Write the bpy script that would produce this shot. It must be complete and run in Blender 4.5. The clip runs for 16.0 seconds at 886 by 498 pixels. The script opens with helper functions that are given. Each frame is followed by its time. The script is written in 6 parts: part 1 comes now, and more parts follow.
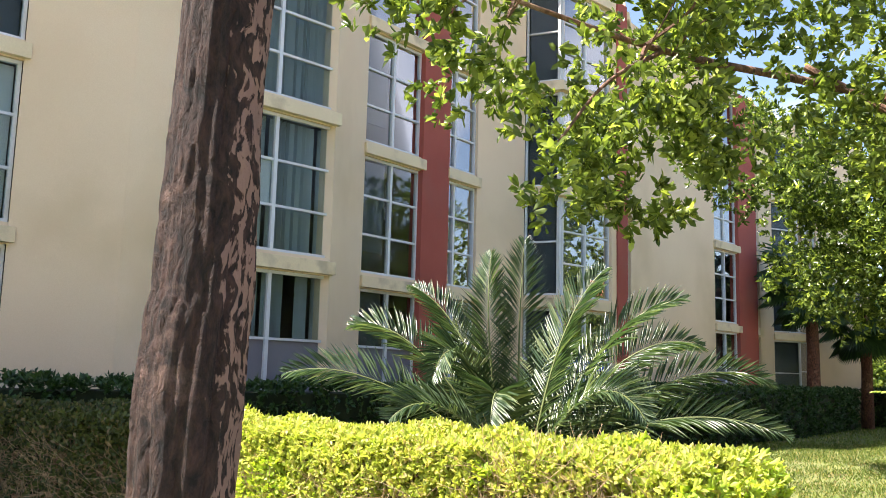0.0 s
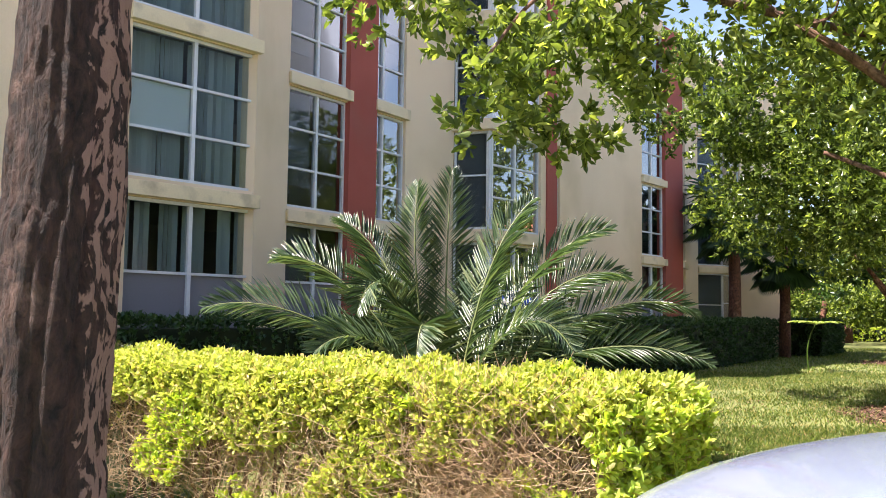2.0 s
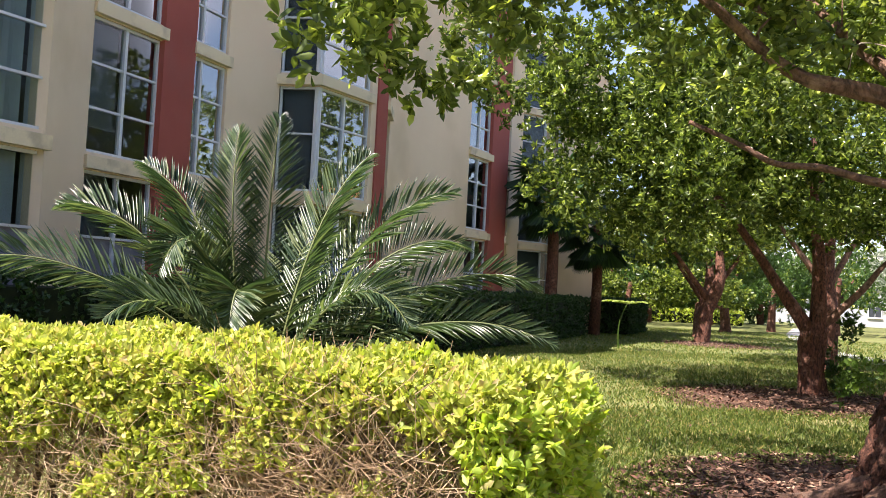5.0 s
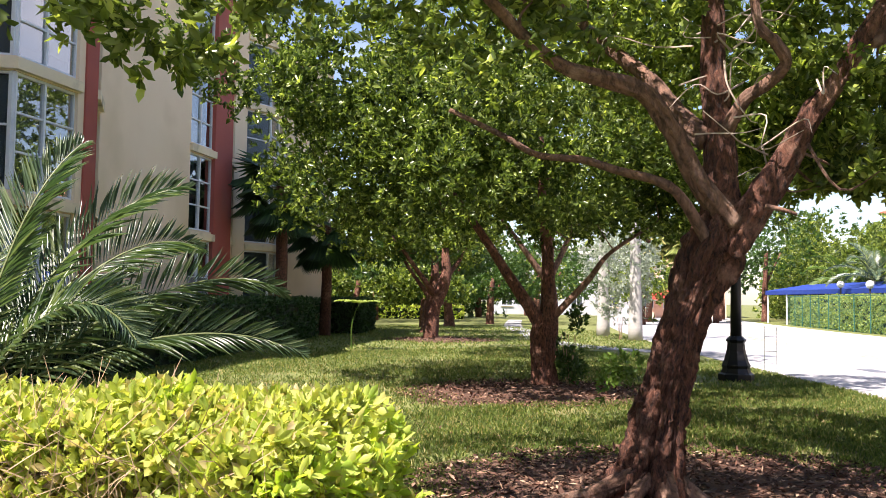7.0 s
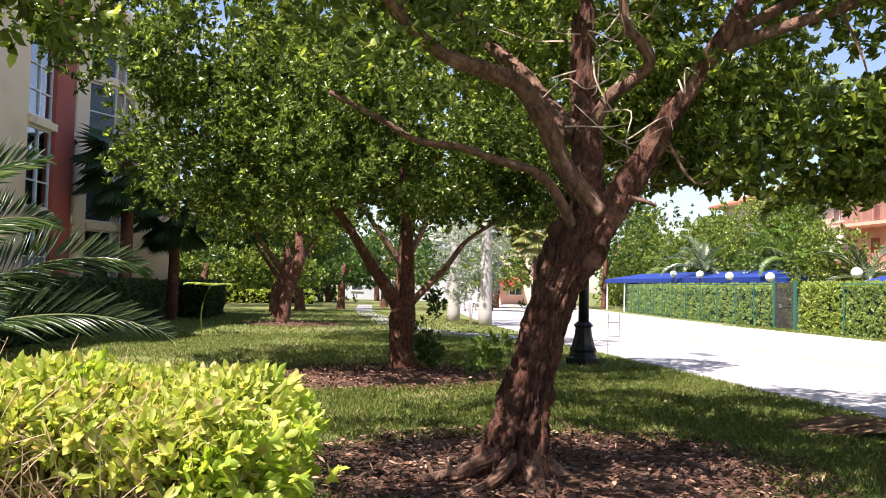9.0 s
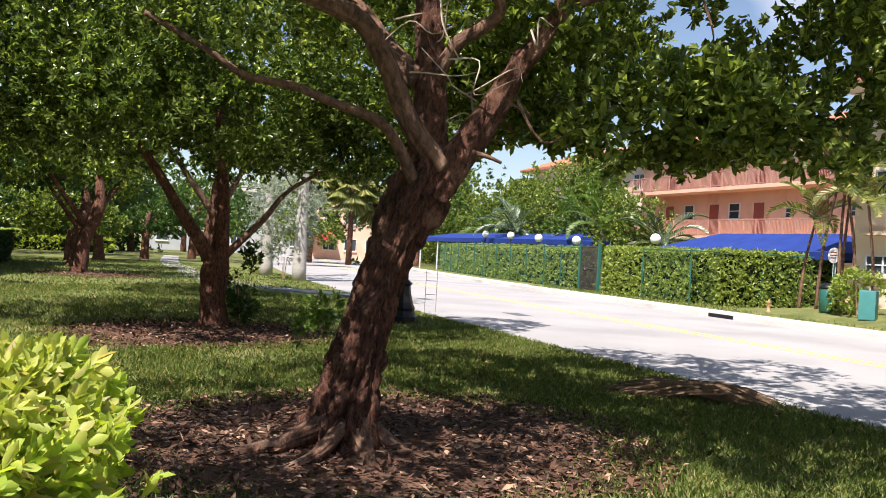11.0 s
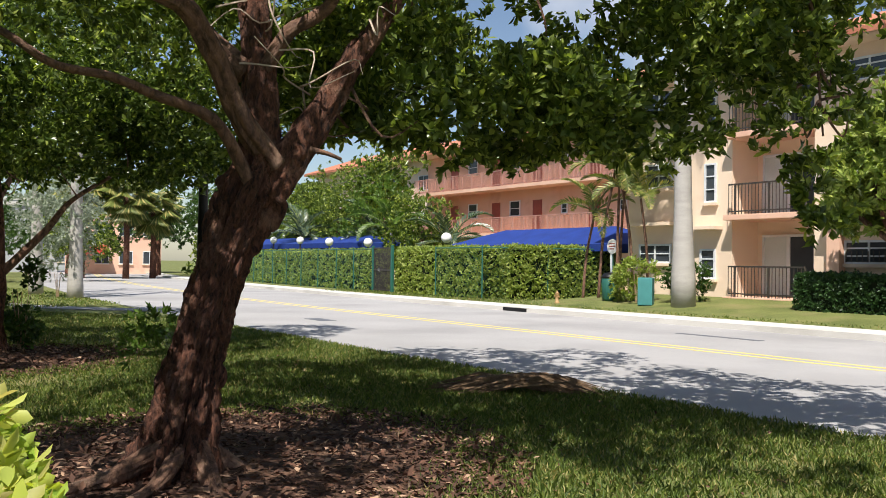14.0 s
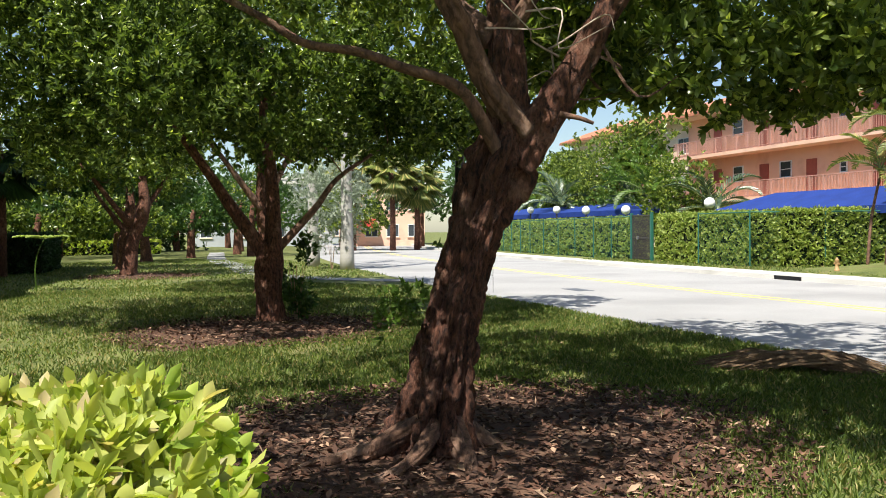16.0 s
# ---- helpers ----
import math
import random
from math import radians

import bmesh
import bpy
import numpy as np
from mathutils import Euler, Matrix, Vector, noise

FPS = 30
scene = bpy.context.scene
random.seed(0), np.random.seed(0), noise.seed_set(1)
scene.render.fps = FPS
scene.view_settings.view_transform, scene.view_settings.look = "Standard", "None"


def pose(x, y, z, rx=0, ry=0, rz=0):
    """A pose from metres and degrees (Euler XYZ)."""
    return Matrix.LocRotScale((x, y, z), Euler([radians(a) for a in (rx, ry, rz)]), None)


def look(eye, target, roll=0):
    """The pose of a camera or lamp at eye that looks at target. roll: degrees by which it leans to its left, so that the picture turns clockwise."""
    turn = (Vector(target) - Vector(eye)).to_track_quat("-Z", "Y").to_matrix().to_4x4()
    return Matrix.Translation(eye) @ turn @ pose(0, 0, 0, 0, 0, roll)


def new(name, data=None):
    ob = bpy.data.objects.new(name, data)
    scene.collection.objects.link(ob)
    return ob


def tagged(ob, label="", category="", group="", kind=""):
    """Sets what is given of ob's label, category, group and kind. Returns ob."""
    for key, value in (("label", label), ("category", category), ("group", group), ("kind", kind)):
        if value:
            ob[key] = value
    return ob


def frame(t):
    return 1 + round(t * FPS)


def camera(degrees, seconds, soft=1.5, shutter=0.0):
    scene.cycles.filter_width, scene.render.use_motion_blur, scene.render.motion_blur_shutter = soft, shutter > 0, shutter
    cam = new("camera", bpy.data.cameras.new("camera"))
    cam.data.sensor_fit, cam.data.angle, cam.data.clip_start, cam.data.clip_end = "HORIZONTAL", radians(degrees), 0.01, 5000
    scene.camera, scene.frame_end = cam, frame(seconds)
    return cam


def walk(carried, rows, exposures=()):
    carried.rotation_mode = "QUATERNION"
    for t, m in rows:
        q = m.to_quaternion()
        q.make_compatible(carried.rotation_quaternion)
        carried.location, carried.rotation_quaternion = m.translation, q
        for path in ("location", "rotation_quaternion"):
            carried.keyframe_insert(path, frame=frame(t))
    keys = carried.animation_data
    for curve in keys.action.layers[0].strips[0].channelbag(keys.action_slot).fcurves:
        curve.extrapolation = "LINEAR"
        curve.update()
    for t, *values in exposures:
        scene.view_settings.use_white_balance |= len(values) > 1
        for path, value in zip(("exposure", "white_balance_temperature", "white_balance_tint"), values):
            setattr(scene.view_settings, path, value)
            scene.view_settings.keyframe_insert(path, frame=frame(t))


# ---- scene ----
cam = camera(52.4, 16.0, 0.9)
PATH = [
    (0, (0.064, 0.072, 1.615), (0.079, 9.972, 3.024), 1.46),
    (0.5, (0.104, 0.152, 1.598), (-0.021, 10.087, 2.731), 1.67),
    (1, (0.135, 0.133, 1.599), (-0.035, 10.093, 2.469), 0.88),
    (1.5, (0.164, 0.138, 1.597), (0.236, 10.112, 2.321), 0.41),
    (2, (0.134, 0.31, 1.574), (0.922, 10.252, 2.302), 0.75),
    (2.5, (0.112, 0.556, 1.568), (1.544, 10.436, 2.155), 1.85),
    (3, (0.216, 0.761, 1.595), (1.949, 10.596, 2.112), 3.05),
    (5.5, (0.161, 1.539, 1.558), (3.836, 10.831, 1.947), 2.51),
    (6, (0.177, 1.75, 1.556), (5.092, 10.45, 1.938), 1.27),
    (6.5, (0.166, 1.928, 1.552), (5.638, 10.286, 2.005), 0.60),
    (7, (0.255, 2.126, 1.588), (5.793, 10.433, 2.146), 0.85),
    (7.5, (0.236, 2.174, 1.588), (6.018, 10.317, 2.098), 0.61),
    (8, (0.179, 2.182, 1.586), (6.231, 10.125, 2.118), 0.33),
    (8.5, (0.15, 2.218, 1.588), (6.547, 9.889, 2.07), 0.81),
    (9, (0.053, 2.202, 1.565), (6.904, 9.473, 1.996), 1.52),
    (9.5, (0.191, 2.386, 1.555), (7.437, 9.266, 1.953), 2.34),
    (10, (0.264, 2.501, 1.56), (7.979, 8.856, 1.847), 3.17),
    (12.5, (0.432, 2.954, 1.575), (9.565, 7.017, 1.863), 1.89),
    (13, (0.328, 3.007, 1.556), (9.865, 5.942, 2.214), 0.19),
    (13.5, (0.22, 3.087, 1.526), (9.823, 5.844, 1.943), -0.83),
    (14, (0.407, 3.219, 1.53), (9.742, 6.801, 1.681), 0.69),
    (14.5, (0.678, 3.323, 1.553), (9.673, 7.689, 1.653), 0.58),
    (15, (0.795, 3.361, 1.549), (9.619, 8.066, 1.457), 0.17),
    (15.5, (0.782, 3.376, 1.564), (9.37, 8.498, 1.503), -0.27),
    (16, (0.714, 3.353, 1.546), (8.671, 9.407, 1.346), -0.51),
]
walk(cam, [(t, look(eye, target, roll)) for t, eye, target, roll in PATH], [(0.0, 1.95, 6650, 17), (3.0, 1.75, 6650, 22), (6.0, 1.5, 6600, 22), (9.0, 1.3, 6550, 22), (10.5, 1.0, 6550, 18), (12.5, 0.6, 6500, 13), (15.0, 0.5, 6500, 10), (16.0, 0.8, 6500, 8)])

# ---- world, sun ----
SUN_AZ, SUN_EL = -98.0, 58.0
world = bpy.data.worlds.new("sky_world")
scene.world = world
world.use_nodes = True
_nt = world.node_tree
_nt.nodes.clear()
_sky = _nt.nodes.new("ShaderNodeTexSky")
_sky.sky_type, _sky.sun_disc = "NISHITA", False
_sky.sun_elevation, _sky.sun_rotation = radians(SUN_EL), radians(SUN_AZ)
_sky.air_density, _sky.dust_density = 1.0, 0.6
_bg = _nt.nodes.new("ShaderNodeBackground")
_bg.inputs[1].default_value = 0.08
_out = _nt.nodes.new("ShaderNodeOutputWorld")
_co = _nt.nodes.new("ShaderNodeTexCoord")
_cn = _nt.nodes.new("ShaderNodeTexNoise")
_cn.inputs["Scale"].default_value, _cn.inputs["Detail"].default_value = 2.2, 6.0
_cr = _nt.nodes.new("ShaderNodeValToRGB")
_cr.color_ramp.elements[0].position, _cr.color_ramp.elements[1].position = 0.58, 0.78
_cm = _nt.nodes.new("ShaderNodeMixRGB")
_cm.inputs[2].default_value = (9.0, 9.0, 9.2, 1)
_nt.links.new(_co.outputs["Generated"], _cn.inputs["Vector"])
_nt.links.new(_cn.outputs[0], _cr.inputs[0])
_nt.links.new(_cr.outputs[0], _cm.inputs[0])
_nt.links.new(_sky.outputs[0], _cm.inputs[1])
_nt.links.new(_cm.outputs[0], _bg.inputs[0])
_nt.links.new(_bg.outputs[0], _out.inputs[0])

sun = new("sun", bpy.data.lights.new("sun", "SUN"))
sun.data.energy, sun.data.angle, sun.data.color = 5.0, radians(0.55), (1.0, 0.95, 0.86)
_sd = Vector((math.sin(radians(SUN_AZ)) * math.cos(radians(SUN_EL)), math.cos(radians(SUN_AZ)) * math.cos(radians(SUN_EL)), math.sin(radians(SUN_EL))))
sun.matrix_world = look(_sd * 50, (0, 0, 0))


# ---- materials ----
def mat_base(name):
    m = bpy.data.materials.new(name)
    m.use_nodes = True
    nt = m.node_tree
    return m, nt, nt.nodes["Principled BSDF"], nt.nodes["Material Output"]


def surface(name, c1, c2, rough=0.8, scale=3.0, fine=40.0, bump=0.3, dist=0.01, metal=0.0, stain=None, stain_scale=0.6, stretch=(1, 1, 1), coord="Object", spec=0.4):
    """Two-scale coloured surface with fine relief."""
    m, nt, p, out = mat_base(name)
    N, Lk = nt.nodes.new, nt.links.new
    co = N("ShaderNodeTexCoord")
    mp = N("ShaderNodeMapping")
    mp.inputs["Scale"].default_value = stretch
    Lk(co.outputs[coord], mp.inputs[0])
    n1, n2 = N("ShaderNodeTexNoise"), N("ShaderNodeTexNoise")
    for n, s, d in ((n1, scale, 4), (n2, fine, 6)):
        n.inputs["Scale"].default_value, n.inputs["Detail"].default_value = s, d
        Lk(mp.outputs[0], n.inputs["Vector"])
    ad = N("ShaderNodeMath")
    ad.operation = "ADD"
    Lk(n1.outputs[0], ad.inputs[0])
    Lk(n2.outputs[0], ad.inputs[1])
    rp = N("ShaderNodeValToRGB")
    rp.color_ramp.elements[0].position, rp.color_ramp.elements[1].position = 0.36, 0.64
    hv = N("ShaderNodeMath")
    hv.operation = "MULTIPLY"
    hv.inputs[1].default_value = 0.5
    Lk(ad.outputs[0], hv.inputs[0])
    Lk(hv.outputs[0], rp.inputs[0])
    rp.color_ramp.elements[0].color, rp.color_ramp.elements[1].color = (*c1, 1), (*c2, 1)
    col = rp.outputs[0]
    if stain:
        n3 = N("ShaderNodeTexNoise")
        n3.inputs["Scale"].default_value, n3.inputs["Detail"].default_value = stain_scale, 8
        Lk(co.outputs[coord], n3.inputs["Vector"])
        r3 = N("ShaderNodeValToRGB")
        r3.color_ramp.elements[0].position, r3.color_ramp.elements[1].position = 0.52, 0.75
        Lk(n3.outputs[0], r3.inputs[0])
        mx = N("ShaderNodeMixRGB")
        mx.inputs[2].default_value = (*stain, 1)
        Lk(r3.outputs[0], mx.inputs[0])
        Lk(col, mx.inputs[1])
        col = mx.outputs[0]
    Lk(col, p.inputs["Base Color"])
    p.inputs["Roughness"].default_value, p.inputs["Metallic"].default_value = rough, metal
    p.inputs["Specular IOR Level"].default_value = spec
    if bump:
        b = N("ShaderNodeBump")
        b.inputs["Strength"].default_value, b.inputs["Distance"].default_value = bump, dist
        Lk(hv.outputs[0], b.inputs["Height"])
        Lk(b.outputs[0], p.inputs["Normal"])
    return m


def leafy(name, c1, c2, trans=0.35, rough=0.45, third=None, tint=(1.25, 1.3, 0.6)):
    """Leaf: colour by island, light passes through in part."""
    m, nt, p, out = mat_base(name)
    N, Lk = nt.nodes.new, nt.links.new
    g = N("ShaderNodeNewGeometry")
    rp = N("ShaderNodeValToRGB")
    rp.color_ramp.elements[0].color, rp.color_ramp.elements[1].color = (*c1, 1), (*c2, 1)
    if third:
        rp.color_ramp.elements[1].position = 0.8
        e = rp.color_ramp.elements.new(0.95)
        e.color = (*third, 1)
    Lk(g.outputs["Random Per Island"], rp.inputs[0])
    Lk(rp.outputs[0], p.inputs["Base Color"])
    p.inputs["Roughness"].default_value = rough
    p.inputs["Specular IOR Level"].default_value = 0.5
    t = N("ShaderNodeBsdfTranslucent")
    mu = N("ShaderNodeMixRGB")
    mu.blend_type = "MULTIPLY"
    mu.inputs[0].default_value = 1.0
    mu.inputs[2].default_value = (*tint, 1)
    Lk(rp.outputs[0], mu.inputs[1])
    Lk(mu.outputs[0], t.inputs[0])
    mx = N("ShaderNodeMixShader")
    mx.inputs[0].default_value = trans
    Lk(p.outputs[0], mx.inputs[1])
    Lk(t.outputs[0], mx.inputs[2])
    Lk(mx.outputs[0], out.inputs[0])
    return m


def plain(name, c, rough=0.5, metal=0.0, spec=0.5):
    c2 = tuple(min(1, v * 1.12) for v in c)
    return surface(name, tuple(v * 0.9 for v in c), c2, rough, 4, 60, 0.08, 0.003, metal, spec=spec)


def bark(name, c1, c2, c3, ridge=24.0, bump=1.0, bare=None):
    m, nt, p, out = mat_base(name)
    N, Lk = nt.nodes.new, nt.links.new
    co = N("ShaderNodeTexCoord")
    mp = N("ShaderNodeMapping")
    mp.inputs["Scale"].default_value = (1, 1, 0.34)
    wn, wa = N("ShaderNodeTexNoise"), N("ShaderNodeMixRGB")
    wn.inputs["Scale"].default_value, wn.inputs["Detail"].default_value = 5.0, 3
    wa.blend_type = "LINEAR_LIGHT"
    wa.inputs[0].default_value = 0.07
    Lk(co.outputs["Object"], wn.inputs["Vector"])
    Lk(co.outputs["Object"], wa.inputs[1])
    Lk(wn.outputs["Color"], wa.inputs[2])
    Lk(wa.outputs[0], mp.inputs[0])
    n1, n2, n3 = N("ShaderNodeTexNoise"), N("ShaderNodeTexNoise"), N("ShaderNodeTexNoise")
    for n, s, v in ((n1, ridge, mp.outputs[0]), (n2, ridge * 5, mp.outputs[0]), (n3, 3.0, co.outputs["Object"])):
        n.inputs["Scale"].default_value, n.inputs["Detail"].default_value = s, 7
        n.inputs["Roughness"].default_value = 0.65
        Lk(v, n.inputs["Vector"])
    r = N("ShaderNodeValToRGB")
    r.color_ramp.elements[0].position, r.color_ramp.elements[1].position = 0.36, 0.66
    r.color_ramp.elements[0].color, r.color_ramp.elements[1].color = (*c1, 1), (*c2, 1)
    Lk(n1.outputs[0], r.inputs[0])
    r2 = N("ShaderNodeValToRGB")
    r2.color_ramp.elements[0].position, r2.color_ramp.elements[1].position = 0.55, 0.66
    Lk(n3.outputs[0], r2.inputs[0])
    mx = N("ShaderNodeMixRGB")
    mx.inputs[2].default_value = (*c3, 1)
    sc = N("ShaderNodeMath")
    sc.operation = "MULTIPLY"
    Lk(r2.outputs[0], sc.inputs[0])
    Lk(n2.outputs[0], sc.inputs[1])
    Lk(sc.outputs[0], mx.inputs[0])
    Lk(r.outputs[0], mx.inputs[1])
    col = mx.outputs[0]
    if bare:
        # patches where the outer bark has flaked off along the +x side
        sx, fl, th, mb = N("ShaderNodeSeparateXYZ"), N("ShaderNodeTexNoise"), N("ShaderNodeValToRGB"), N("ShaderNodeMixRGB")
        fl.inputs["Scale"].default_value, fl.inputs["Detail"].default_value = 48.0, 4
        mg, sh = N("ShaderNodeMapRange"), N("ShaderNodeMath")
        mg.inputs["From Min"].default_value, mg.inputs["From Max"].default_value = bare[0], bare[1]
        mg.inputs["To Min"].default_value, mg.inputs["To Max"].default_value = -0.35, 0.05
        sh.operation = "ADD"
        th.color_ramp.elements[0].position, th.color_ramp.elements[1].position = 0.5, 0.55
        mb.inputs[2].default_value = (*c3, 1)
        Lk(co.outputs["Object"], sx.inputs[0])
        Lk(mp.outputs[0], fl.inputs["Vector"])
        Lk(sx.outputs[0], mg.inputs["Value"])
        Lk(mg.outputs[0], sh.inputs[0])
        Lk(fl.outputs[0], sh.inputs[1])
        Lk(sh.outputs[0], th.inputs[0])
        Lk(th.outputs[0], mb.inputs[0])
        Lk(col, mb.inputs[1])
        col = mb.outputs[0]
    Lk(col, p.inputs["Base Color"])
    p.inputs["Roughness"].default_value = 0.9
    ad = N("ShaderNodeMath")
    ad.operation = "MULTIPLY_ADD"
    ad.inputs[1].default_value = 0.35
    Lk(n2.outputs[0], ad.inputs[0])
    Lk(n1.outputs[0], ad.inputs[2])
    b = N("ShaderNodeBump")
    b.inputs["Strength"].default_value, b.inputs["Distance"].default_value = bump, 0.06
    Lk(ad.outputs[0], b.inputs["Height"])
    Lk(b.outputs[0], p.inputs["Normal"])
    return m


def glass(name, tint=(0.78, 0.83, 0.83), ior=1.32):
    m, nt, p, out = mat_base(name)
    N, Lk = nt.nodes.new, nt.links.new
    nt.nodes.remove(p)
    t, g, f, mx = N("ShaderNodeBsdfTransparent"), N("ShaderNodeBsdfGlossy"), N("ShaderNodeFresnel"), N("ShaderNodeMixShader")
    t.inputs[0].default_value = (*tint, 1)
    g.inputs["Roughness"].default_value = 0.015
    f.inputs[0].default_value = ior
    n = N("ShaderNodeTexNoise")
    n.inputs["Scale"].default_value = 1.3
    co = N("ShaderNodeTexCoord")
    Lk(co.outputs["Object"], n.inputs["Vector"])
    b = N("ShaderNodeBump")
    b.inputs["Strength"].default_value, b.inputs["Distance"].default_value = 0.15, 0.01
    Lk(n.outputs[0], b.inputs["Height"])
    Lk(b.outputs[0], g.inputs["Normal"])
    h = N("ShaderNodeMath")
    h.operation = "MULTIPLY"
    h.inputs[1].default_value = 0.42
    Lk(f.outputs[0], h.inputs[0])
    Lk(h.outputs[0], mx.inputs[0])
    Lk(t.outputs[0], mx.inputs[1])
    Lk(g.outputs[0], mx.inputs[2])
    Lk(mx.outputs[0], out.inputs[0])
    return m


M_CREAM = surface("cream_stucco", (0.77, 0.61, 0.42), (0.85, 0.69, 0.50), 0.9, 0.5, 60, 0.35, 0.006, stain=(0.66, 0.52, 0.33), stain_scale=0.35)
M_LEDGE = surface("ledge_paint", (0.74, 0.62, 0.42), (0.82, 0.70, 0.48), 0.85, 1.2, 40, 0.3, 0.006, stain=(0.36, 0.29, 0.2), stain_scale=1.6)
M_RED = surface("brick_red_paint", (0.33, 0.075, 0.055), (0.40, 0.10, 0.075), 0.8, 0.8, 50, 0.25, 0.005, stain=(0.30, 0.10, 0.08))
M_ALU = surface("white_aluminium", (0.62, 0.66, 0.70), (0.74, 0.77, 0.80), 0.45, 3, 30, 0.05, 0.002, 0.0, stain=(0.5, 0.5, 0.48))
M_GLASS = glass("window_glass", (0.78, 0.83, 0.83), 1.3)
M_BLIND = surface("blind_slat", (0.46, 0.52, 0.52), (0.58, 0.63, 0.62), 0.7, 1.0, 30, 0.05, 0.002)
M_GREYPANEL = surface("grey_panel", (0.17, 0.17, 0.20), (0.21, 0.21, 0.24), 0.6, 0.8, 60, 0.06, 0.002)
M_SHADEP = surface("drawn_shade", (0.10, 0.11, 0.13), (0.14, 0.15, 0.17), 0.7, 0.8, 40, 0.05, 0.002)
M_CURTAIN = surface("curtain_cloth", (0.72, 0.75, 0.78), (0.84, 0.86, 0.88), 0.8, 1, 30, 0.1, 0.004, stretch=(12, 12, 0.3))
M_ROOM = surface("room_plaster", (0.20, 0.18, 0.16), (0.26, 0.24, 0.21), 0.9, 1, 30, 0.1)
M_GRASS = surface("grass_sheet", (0.075, 0.095, 0.022), (0.19, 0.21, 0.06), 0.9, 0.9, 30, 0.8, 0.03, stain=(0.22, 0.19, 0.08), stain_scale=0.8)
M_BLADE = leafy("grass_blade", (0.065, 0.115, 0.02), (0.20, 0.265, 0.05), 0.35, 0.55, (0.42, 0.36, 0.15), (1.2, 1.2, 0.7))
M_SOIL = surface("mulch_soil", (0.045, 0.024, 0.015), (0.13, 0.07, 0.045), 0.95, 3, 30, 0.9, 0.03, stain=(0.2, 0.115, 0.07), stain_scale=2.5)
M_CHIP = leafy("mulch_chip", (0.035, 0.016, 0.010), (0.15, 0.07, 0.042), 0.0, 0.9, (0.40, 0.26, 0.17))
M_ROAD = surface("worn_asphalt", (0.30, 0.295, 0.295), (0.40, 0.39, 0.39), 0.9, 0.35, 120, 0.4, 0.006, stain=(0.25, 0.245, 0.245), stain_scale=0.25)
M_CONC = surface("concrete", (0.52, 0.50, 0.46), (0.66, 0.64, 0.60), 0.9, 0.7, 70, 0.3, 0.005, stain=(0.42, 0.40, 0.36), stain_scale=0.5)
M_YELLOW = surface("yellow_road_paint", (0.66, 0.52, 0.14), (0.76, 0.62, 0.2), 0.7, 2.0, 60, 0.2, 0.002, stain=(0.55, 0.48, 0.25), stain_scale=2.0)
M_BARK = bark("red_brown_bark", (0.024, 0.010, 0.007), (0.25, 0.10, 0.058), (0.48, 0.27, 0.18), 34.0, 1.0)
M_LIMB = bark("limb_bark", (0.06, 0.032, 0.021), (0.26, 0.14, 0.09), (0.42, 0.28, 0.20), 20.0, 0.6)
M_DEADWOOD = surface("bleached_dead_wood", (0.34, 0.26, 0.2), (0.56, 0.46, 0.37), 0.9, 4, 40, 0.4, 0.006)
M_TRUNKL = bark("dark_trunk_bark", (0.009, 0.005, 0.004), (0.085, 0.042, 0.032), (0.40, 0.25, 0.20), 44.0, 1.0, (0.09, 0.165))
M_PALMGREY = surface("royal_palm_bark", (0.34, 0.32, 0.30), (0.46, 0.44, 0.41), 0.9, 1.5, 30, 0.4, 0.01, stretch=(1, 1, 4), stain=(0.30, 0.27, 0.24))
M_LEAF = leafy("tree_leaf", (0.058, 0.098, 0.024), (0.22, 0.285, 0.07), 0.5, 0.27, (0.45, 0.52, 0.12))
M_LEAFBR = leafy("tree_leaf_fresh", (0.036, 0.066, 0.016), (0.145, 0.205, 0.048), 0.5, 0.22, (0.4, 0.48, 0.12))
M_LEAFDK = leafy("tree_leaf_dark", (0.028, 0.07, 0.012), (0.08, 0.15, 0.03), 0.35, 0.35)
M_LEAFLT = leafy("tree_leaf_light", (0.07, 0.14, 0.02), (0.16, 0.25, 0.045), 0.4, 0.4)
M_GOLD = leafy("golden_leaf", (0.28, 0.37, 0.05), (0.64, 0.67, 0.17), 0.5, 0.5, (0.62, 0.5, 0.26), (1.1, 1.1, 0.6))
M_GOLDGR = leafy("golden_green_leaf", (0.30, 0.44, 0.06), (0.62, 0.70, 0.14), 0.5, 0.5, (0.4, 0.36, 0.14), (1.2, 1.2, 0.4))
M_SHADELEAF = leafy("shaded_hedge_leaf", (0.03, 0.045, 0.015), (0.10, 0.125, 0.036), 0.35, 0.5, (0.2, 0.15, 0.08))
M_TWIG = surface("dry_twig", (0.24, 0.15, 0.085), (0.52, 0.38, 0.24), 0.9, 3, 30, 0.3, 0.005)
M_DKHEDGE = leafy("dark_hedge_leaf", (0.018, 0.05, 0.014), (0.05, 0.11, 0.028), 0.25, 0.4)
M_DKCORE = surface("hedge_inner_shade", (0.010, 0.018, 0.007), (0.02, 0.03, 0.012), 1.0, 4, 30, 0.5)
M_FHEDGE = leafy("ficus_hedge_leaf", (0.16, 0.24, 0.045), (0.35, 0.42, 0.09), 0.35, 0.5, (0.46, 0.5, 0.16))
M_FROND = leafy("date_palm_leaflet", (0.055, 0.09, 0.055), (0.12, 0.165, 0.10), 0.2, 0.25, (0.2, 0.23, 0.12), (1.1, 1.2, 0.7))
